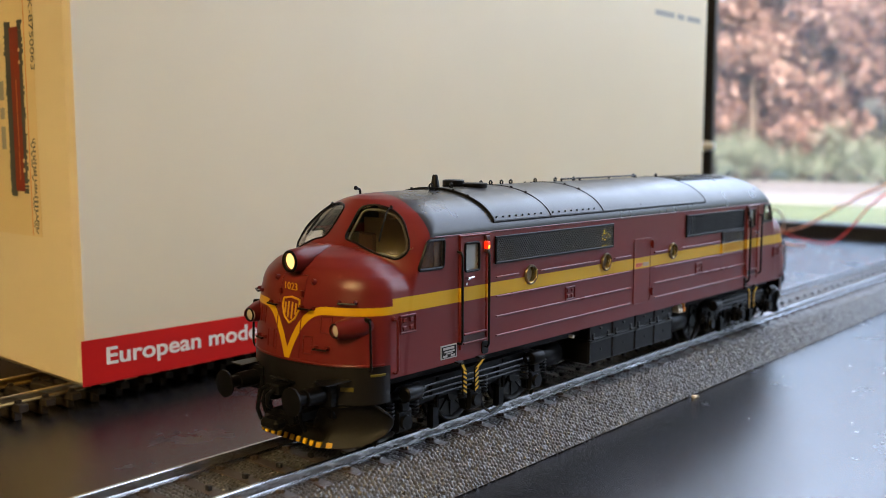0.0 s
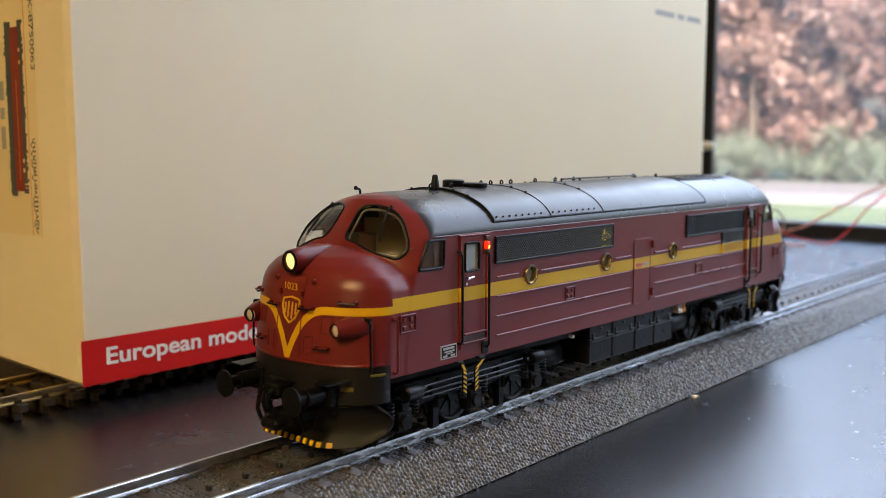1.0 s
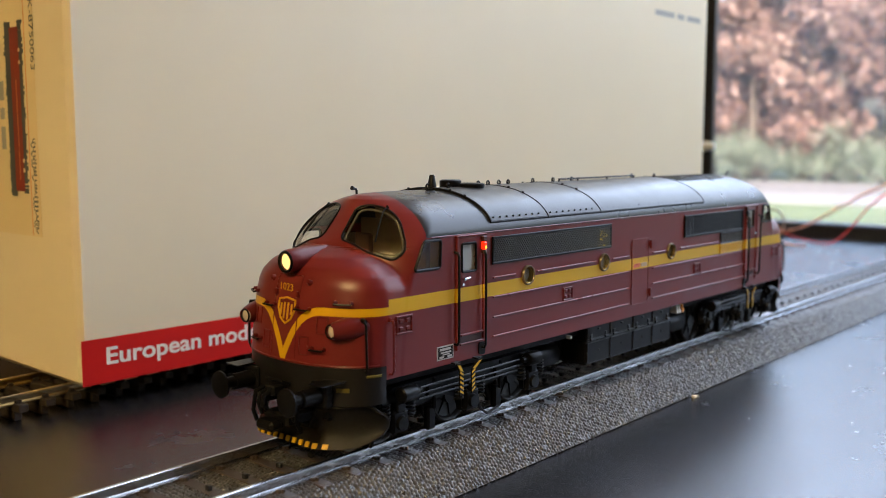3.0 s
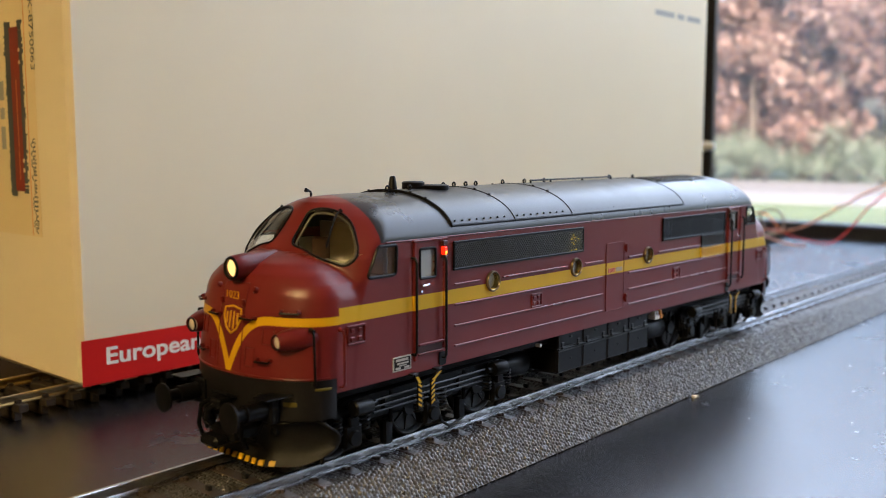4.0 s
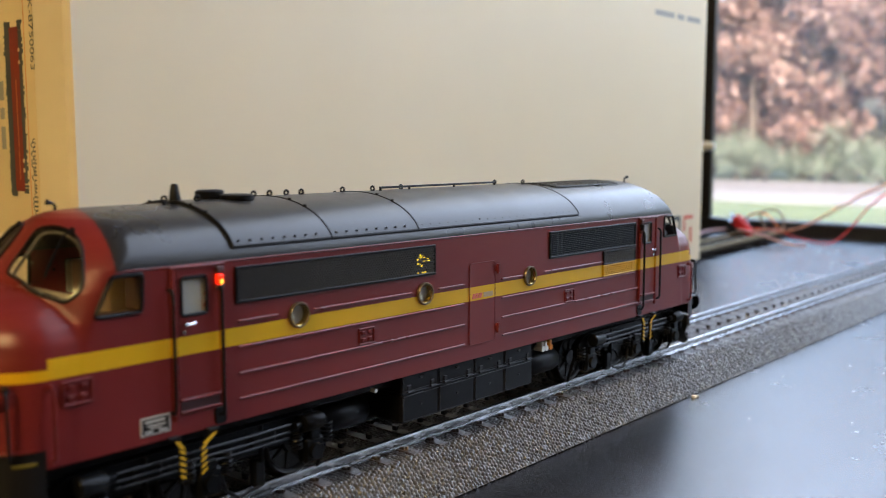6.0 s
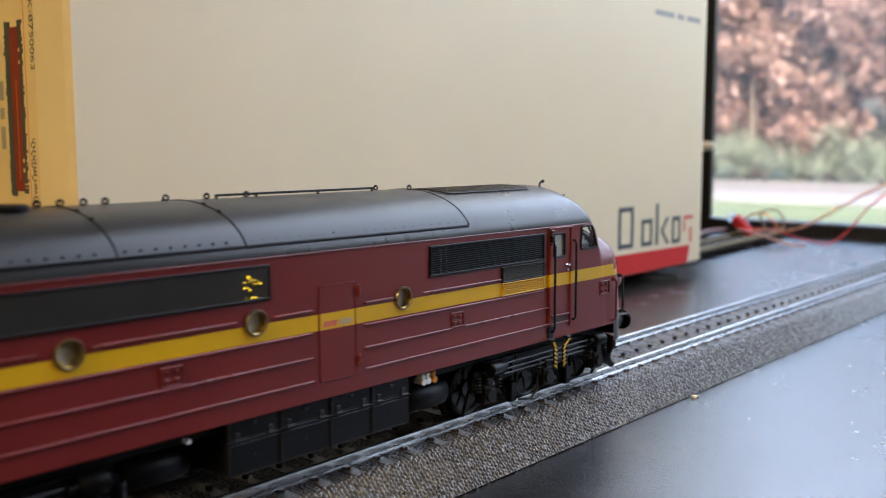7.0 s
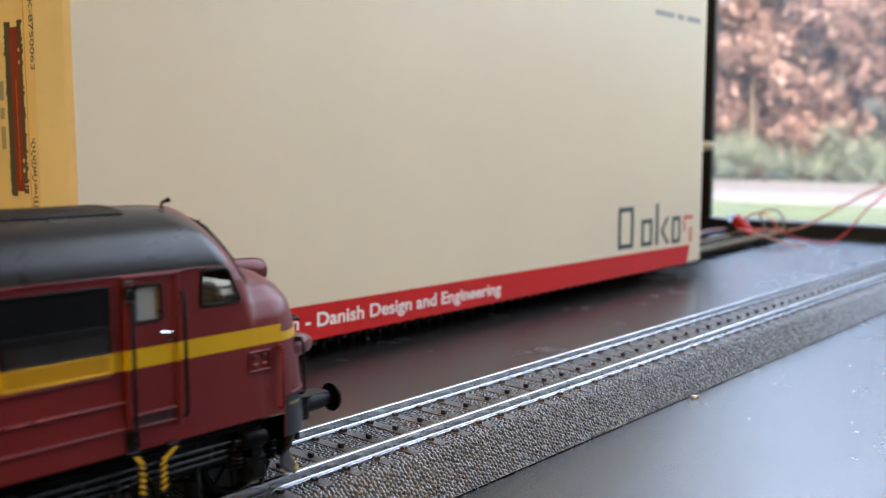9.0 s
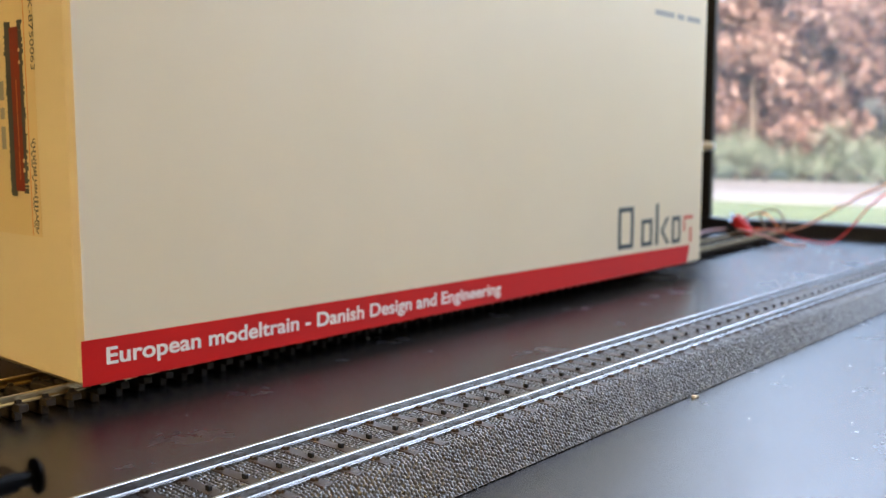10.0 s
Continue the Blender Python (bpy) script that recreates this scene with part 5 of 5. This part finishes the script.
# -- underframe --
m_frame_pale = paint("grey_pipe", (0.011, 0.0115, 0.014), 0.35, 0.2, spec=0.3)
part("underframe", Kit().box(-88, 88, -13.5, 13.5, 12.2, 15.2, 0.4).box(-40, 40, -9, 9, 5.5, 12.2, 0.5), m_grille_back, loco, "black underframe")
tank = part("fuel_tank", Kit().box(-22.2, 18.6, -16.0, 16.0, 5.5, 11.2, 0.5).box(-22.2, 18.6, -15.9, 15.9, 11.2, 15.0, 0.2), m_black, loco, "black fuel tank with hinged flaps")
for sgn in SIDES:
    part("tank_ledge", both(Kit().box(-22.2, 18.6, -16.3, -15.9, 11.0, 11.35, 0.1), sgn), m_frame, tank)
    for xa, xb in ((-21.9, -12.3), (-11.7, -1.5), (-0.9, 8.3), (8.9, 18.3)):
        for za, zb in ((11.6, 14.7), (5.9, 10.7)):
            edge = rounded([(xa, za), (xb, za), (xb, zb), (xa, zb)], 0.3, 2)
            part("tank_flap", both(Kit().prism(edge, -16.12, -15.9), sgn), m_black, tank, smooth=None)
            part("flap_edge", both(Kit().tube([(p, -16.12, q) for p, q in edge], 0.11, 5, True), sgn), m_frame_pale, tank)
        for x in (xa + 1.6, xb - 1.6):
            part("flap_hinge", both(Kit().cyl((x - 0.7, -16.4, 11.5), (x + 0.7, -16.4, 11.5), 0.28, n=8).box(x - 0.5, x + 0.5, -16.3, -16.0, 11.5, 12.7, 0.1), sgn), m_frame_pale, tank, "small grey hinge")
        part("flap_catch", both(Kit().box((xa + xb) / 2 - 0.5, (xa + xb) / 2 + 0.5, -16.4, -16.0, 13.5, 13.9, 0.1), sgn), m_frame_pale, tank)
        part("tank_bolt", both(Kit().cyl(((xa + xb) / 2, -15.9, 8.6), ((xa + xb) / 2, -16.3, 8.6), 0.25, n=8), sgn), m_frame_pale, tank)
    part("drain_cock", both(Kit().cyl((-28.9, -15.0, 13.3), (-28.9, -16.2, 13.3), 0.4, n=12), sgn), m_white, loco, "small white drain cock")
    for x, mat, lb in ((22.6, m_white, "white valve"), (23.9, m_white, "white valve"), (25.6, m_orange, "orange cap")):
        part("valve", both(Kit().cyl((x, -14.0, 12.6), (x, -16.2, 12.6), 0.62, n=12).box(x - 0.45, x + 0.45, -16.0, -14.5, 12.6, 14.2, 0.15), sgn), mat, loco, lb)
    part("air_tank", both(Kit().lathe((21.5, -10.5, 8.2), (34, -10.5, 8.2), [(0, 0.4), (0.04, 2.4), (0.1, 2.9), (0.9, 2.9), (0.96, 2.4), (1, 0.4)], 18), sgn), m_black, loco, "black air tank")
    part("air_tank", both(Kit().lathe((-37, -8.5, 8.2), (-25, -8.5, 8.2), [(0, 0.4), (0.04, 2.4), (0.1, 2.9), (0.9, 2.9), (0.96, 2.4), (1, 0.4)], 18), sgn), m_black, loco, "black air tank")


def bogie(xc, turn):
    """Three axles in a frame with axle boxes, springs, brake gear and pipes."""
    m = Matrix.Translation((xc, 0, 0)) @ (Matrix.Rotation(math.pi, 4, "Z") if turn else Matrix.Identity(4))

    def put(name, kit, material, parent, label=""):
        return part(name, kit.moved(m), material, parent, label)

    b = put("bogie", Kit().box(-19, 19, -9.5, 9.5, 5.0, 9.0, 0.6).box(-5, 5, -11, 11, 8.0, 12.5, 0.6), m_frame, loco, "black three-axle bogie")
    for s in SIDES:
        y0, y1 = -14.6, -12.9
        poly = [(-24.5, 6.2), (-24.5, 10.4), (-21.5, 12.2), (21.5, 12.2), (24.5, 10.4), (24.5, 6.2), (22.5, 6.0), (21.8, 3.6), (19.6, 3.6), (18.9, 6.4), (14.5, 8.0), (7, 8.0), (2.4, 6.4), (1.6, 3.6), (-1.6, 3.6), (-2.4, 6.4), (-7, 8.0), (-14.5, 8.0), (-18.9, 6.4), (-19.6, 3.6), (-21.8, 3.6), (-22.5, 6.0)]
        side = put("side_frame", both(Kit().prism(poly, y0, y1), s), m_frame, b)
        for x in (-20.7, 0, 20.7):
            put("axle_box", both(Kit().box(x - 2.2, x + 2.2, -15.8, -14.3, 3.6, 8.0, 0.5).cyl((x, -15.5, 5.6), (x, -16.4, 5.6), 1.5, 1.3, 14).box(x - 1.1, x + 1.1, -16.0, -15.0, 7.6, 9.4, 0.2), s), m_frame, b)
            for d in (-3.3, 3.3):
                spring = Kit()
                spring.tube([(x + d + 0.85 * math.cos(a), -14.9 + 0.85 * math.sin(a), 6.2 + a * 0.11) for a in np.linspace(0, 31, 90)], 0.22, 5)
                put("coil_spring", both(spring, s), m_black_satin, b)
        for x in (-10.4, 10.4):
            put("brake_shoe", both(Kit().box(x - 1.2, x + 1.2, -14.2, -12.6, 1.6, 6.4, 0.4).tube([(x, -14.4, 12), (x, -14.6, 6)], 0.45, 6).box(x - 2.6, x + 2.6, -15.3, -14.4, 8.8, 11.2, 0.4), s), m_frame, b)
        for x, d in ((-17.0, -1), (17.0, 1)):
            put("brake_cylinder", both(Kit().lathe((x - d * 1.0, -16.3, 11.0), (x + d * 4.6, -16.3, 11.0), [(0, 0.6), (0.25, 0.6), (0.26, 1.35), (0.3, 1.5), (0.95, 1.5), (1, 1.2)], 18).box(x + 0.6 * d, x + 2.4 * d, -16.4, -14.0, 10.2, 12.0, 0.3), s), m_frame, b, "grey-black brake cylinder")
        for z, y in ((10.0, -15.6), (11.3, -15.9), (8.9, -15.3)):
            put("pipe", both(Kit().tube([(-15.5, y, z), (-6, y - 0.2, z + 0.1), (6, y - 0.2, z), (15.5, y, z)], 0.2, 6), s), m_frame_pale, b, "thin dark grey pipe")
        for e in (-1, 1):
            put("sand_pipe", both(Kit().tube([(e * 23.5, -13.5, 9), (e * 25.0, -13.0, 5), (e * 24.5, -11.5, 1.0)], 0.4, 8), s), m_black_satin, b)
        put("guard_iron", both(Kit().tube([(2.5, -14.6, 6), (3.2, -15.0, 3.2), (5.5, -15.1, 1.6), (9.5, -14.8, 2.2)], 0.3, 6), s), m_frame_pale, b)
    for x in (-20.7, 0, 20.7):
        ws = Kit()
        for s in SIDES:
            ws.lathe((0, s * 6.6, 0), (0, s * 9.8, 0), [(0, 6.6), (0.25, 6.55), (0.32, 5.85), (0.95, 5.75), (1.0, 5.4), (0.9, 4.9), (0.75, 4.7), (0.7, 2.0), (1.0, 1.7), (1.0, 0.8)], 32)
            for j in range(8):
                a = j * math.pi / 4
                spoke = Kit().box(-0.35, 0.35, s * 9.0 - 0.2, s * 9.0 + 0.25, 1.6, 4.9, 0.08).moved(Matrix.Rotation(a, 4, "Y"))
                ws.add(spoke.v, spoke.f)
        ws.cyl((0, -9, 0), (0, 9, 0), 1.2, n=14)
        home = Matrix.Translation((m @ Vector((x, 0, 5.85))) * MM)
        w = part("wheelset", ws, m_wheel, b, "dark steel wheelset", at=home)
        WHEELS.append((w, home))


m_wheel = paint("dark_wheel_steel", (0.012, 0.0115, 0.011), 0.4, 0.2, metal=0.2, spec=0.25)
bogie(-63.6, False)
bogie(63.6, True)


def steps(x_left, x_right, sgn):
    """Two hanging footstep straps with black and yellow bars."""
    for top, bottom in ((x_left, x_left + 0.9), (x_right, x_right - 2.0)):
        s = part("foot_strap", both(Kit().box(top - 0.9, top + 0.9, -18.1, -16.8, 14.6, 15.0, 0.1)
                 .prism([(top - 0.45, 14.8), (top + 0.45, 14.8), (bottom + 0.45, 12.7), (bottom + 0.45, 8.2), (bottom - 0.45, 8.2), (bottom - 0.45, 12.9)], -18.3, -17.9), sgn), m_black_satin, loco, "black and yellow striped foot strap", smooth=None)
        lean = 0.55 if top < bottom else -0.55
        for j in range(5):
            z = 8.5 + j * 0.92
            part("yellow_bar", both(Kit().prism([(bottom - 0.46, z + lean), (bottom + 0.46, z), (bottom + 0.46, z + 0.42), (bottom - 0.46, z + 0.42 + lean)] if lean > 0 else
                                                [(bottom - 0.46, z), (bottom + 0.46, z - lean), (bottom + 0.46, z + 0.42 - lean), (bottom - 0.46, z + 0.42)], -18.36, -18.25), sgn), m_yellow, s, smooth=None)
        part("yellow_bar", both(Kit().prism([(top - 0.3, 14.4), (top + 0.46, 14.4), (bottom + 0.46, 13.0), (bottom - 0.3, 13.2)], -18.36, -18.25), sgn), m_yellow, s, smooth=None)


for sgn in SIDES:
    steps(-70.9, -64.4, sgn)
    steps(62.2, 68.5, sgn)


def settle():
    """The body rests slightly lower, and a shade shorter, towards the trailing end; the bogies stay level on the rails."""
    def shift(x, z):
        top = min(max((ZT * MM - z) / ((ZT - ZS) * MM), 0.0), 1.0)
        return x * (0.996 if x > 0 else 1.0), z - 0.0043 * (x + 70.0 * MM) * top

    done = set()
    for ob in loco.children_recursive:
        if ob.name.startswith("bogie") or (ob.parent and ob.parent.name.startswith("bogie")) or ob.type != "MESH":
            continue
        p = ob.matrix_basis.translation
        if abs(p.x) > 1e-6:
            p.x, p.z = shift(p.x, p.z)
            ob.matrix_basis.translation = p
        elif ob.data.name not in done:
            done.add(ob.data.name)
            for v in ob.data.vertices:
                v.co.x, v.co.z = shift(v.co.x, v.co.z)


settle()

# ---- leads and clip on the rear track, crumbs on the table ----
m_lead_red = paint("red_lead_insulation", (0.62, 0.02, 0.02), 0.35, 0.08)
m_lead_pink = paint("pale_pink_lead", (0.70, 0.42, 0.42), 0.4, 0.08)
m_lead_orange = paint("orange_lead", (0.65, 0.20, 0.08), 0.4, 0.08)
m_lead_grey = paint("grey_lead", (0.30, 0.28, 0.27), 0.45, 0.1)
m_crumb = paint("pale_crumb", (0.66, 0.62, 0.54), 0.8, 0.2)


def smooth_path(pts, steps=8):
    """A soft curve through the points."""
    p = [Vector(q) for q in pts]
    p = [p[0]] + p + [p[-1]]
    out = []
    for i in range(1, len(p) - 2):
        for j in range(steps):
            t = j / steps
            a, b, c, d = p[i - 1], p[i], p[i + 1], p[i + 2]
            out.append(0.5 * ((2 * b) + (c - a) * t + (2 * a - 5 * b + 4 * c - d) * t * t + (3 * b - a - 3 * c + d) * t ** 3))
    return out + [p[-2]]


def lead(pts, r, material, label):
    ob = new("wire", Kit().tube(smooth_path(pts), r, 8).mesh("wire", material, 60))
    return tagged(ob, label, "wire", "leads at the rear track")


lead([(452, 128, 8), (450, 132, 19), (448, 124, 23), (446, 116, 21), (445, 113, 14), (446, 116, 8)], 0.7, m_lead_grey, "thin grey wire loop standing on the rear track")
lead([(450, 146, 9), (446, 140, 17), (442, 130, 20.5), (440, 122, 19), (442, 114, 9)], 0.6, m_lead_orange, "thin orange wire looped over the rear track")
lead([(440, 152, 8), (430, 160, 7.5), (400, 157, 6), (372, 150, 6.5), (350, 148, 8)], 0.9, m_lead_pink, "pale pink wire lying along the rear track")
lead([(446, 148, 9), (452, 134, 8), (455, 122, 8), (454, 104, 3), (452, 84, 2), (460, 74, 12), (462, 64, 26), (468, 50, 40), (478, 30, 60), (486, 5, 66)], 0.55, m_lead_red, "red wire rising from the rear track towards the window")
lead([(448, 140, 8), (444, 126, 9.5), (440, 112, 8), (446, 98, 14), (450, 80, 26), (454, 60, 38), (462, 35, 50)], 0.35, m_lead_orange, "thin orange wire curving up from the rear track")
lead([(444, 132, 8), (436, 118, 10), (440, 100, 12), (450, 82, 23), (456, 62, 36), (466, 40, 44)], 0.4, m_lead_pink, "thin pale wire curving up from the rear track")
lead([(440, 144, 7.8), (430, 136, 9), (425, 122, 7.6), (432, 106, 1.6), (440, 96, 0.8)], 0.8, m_lead_pink, "pale pink wire drooping to the table")

clip = thing("crocodile_clip", "red insulated crocodile clip gripping the rear track rail", "clip", pose(0.447, 0.1455, 0.0068, 0, -22, 62))
part("sleeve", Kit().lathe((-12, 0, 3.6), (7, 0, 6.0), [(0, 2.2), (0.1, 3.2), (0.6, 4.6), (0.95, 4.4), (1, 3.4)], 16), m_lead_red, clip, "red plastic sleeve")
for z, a in ((3.6, 10), (5.2, -6)):
    part("jaw", Kit().box(5, 15, -1.5, 1.5, z, z + 0.6, 0.2).moved(Matrix.Rotation(radians(a), 4, "Y")), m_steel, clip, "bright metal jaw")
part("rubber_boot", Kit().lathe((-16, 0, 1.8), (-9, 0, 2.8), [(0, 0.9), (0.5, 1.2), (1, 1.8)], 12), m_lead_red, clip)


def crumb(x, y, r, seed, material=None):
    rng = random.Random(seed)
    bm = bmesh.new()
    bmesh.ops.create_icosphere(bm, subdivisions=2, radius=r * MM)
    for v in bm.verts:
        v.co *= rng.uniform(0.75, 1.15)
        v.co.z *= 0.55
    low = min(v.co.z for v in bm.verts)
    me = bpy.data.meshes.new("crumb")
    bm.to_mesh(me)
    bm.free()
    me.materials.append(material or m_crumb)
    ob = new("crumb", me)
    ob.matrix_basis = pose(x * MM, y * MM, -low)
    return tagged(ob, "tiny pale crumb lying on the black tabletop", "crumb", "crumbs on the table")


crumb(41.0, -22.2, 0.85, 1)
crumb(42.3, -22.6, 0.5, 2)
crumb(36.7, 98.0, 0.6, 3)
rng = random.Random(11)
for j in range(46):
    x, y = rng.uniform(-90, 120), rng.uniform(-80, 80)
    if abs(y) < 23:
        continue
    crumb(x, y, rng.uniform(0.07, 0.16), 20 + j)


# ---- what moves ----
RUN = [(0, 0), (2.7, 0), (3.0, 0.0010), (3.3, 0.0035), (3.6, 0.0069), (3.8, 0.0096), (4.0, 0.0129), (4.5, 0.0221), (5.0, 0.0338), (5.5, 0.0475),
       (5.7, 0.0535), (6.2, 0.0702), (6.8, 0.0935), (7.0, 0.1019), (7.5, 0.1246), (8.0, 0.1494), (8.5, 0.1757), (9.0, 0.2026), (9.5, 0.2296), (10.0, 0.2563)]


def run_at(t):
    """How far the locomotive has gone: a smooth curve through RUN."""
    ts, ss = [r[0] for r in RUN], [r[1] for r in RUN]
    i = min(max(sum(1 for v in ts if v <= t) - 1, 0), len(ts) - 2)
    slope = [0.0] + [(ss[j + 1] - ss[j - 1]) / (ts[j + 1] - ts[j - 1]) for j in range(1, len(ts) - 1)] + [0.0534]
    slope[1] = 0.0
    h = ts[i + 1] - ts[i]
    u = (t - ts[i]) / h
    return ((1 + 2 * u) * (1 - u) ** 2 * ss[i] + u * (1 - u) ** 2 * h * slope[i] + u * u * (3 - 2 * u) * ss[i + 1] + u * u * (u - 1) * h * slope[i + 1])


def motions():
    times = [0.0, 2.6] + [round(2.7 + 0.1 * j, 1) for j in range(74)]
    walk(loco, [(t, pose(X0 - run_at(t), 0, ZR)) for t in times])
    for w, home in WHEELS:
        r = 5.85 * MM
        walk(w, [(t, home @ Matrix.Rotation(-run_at(t) / r, 4, "Y")) for t in times])


motions()
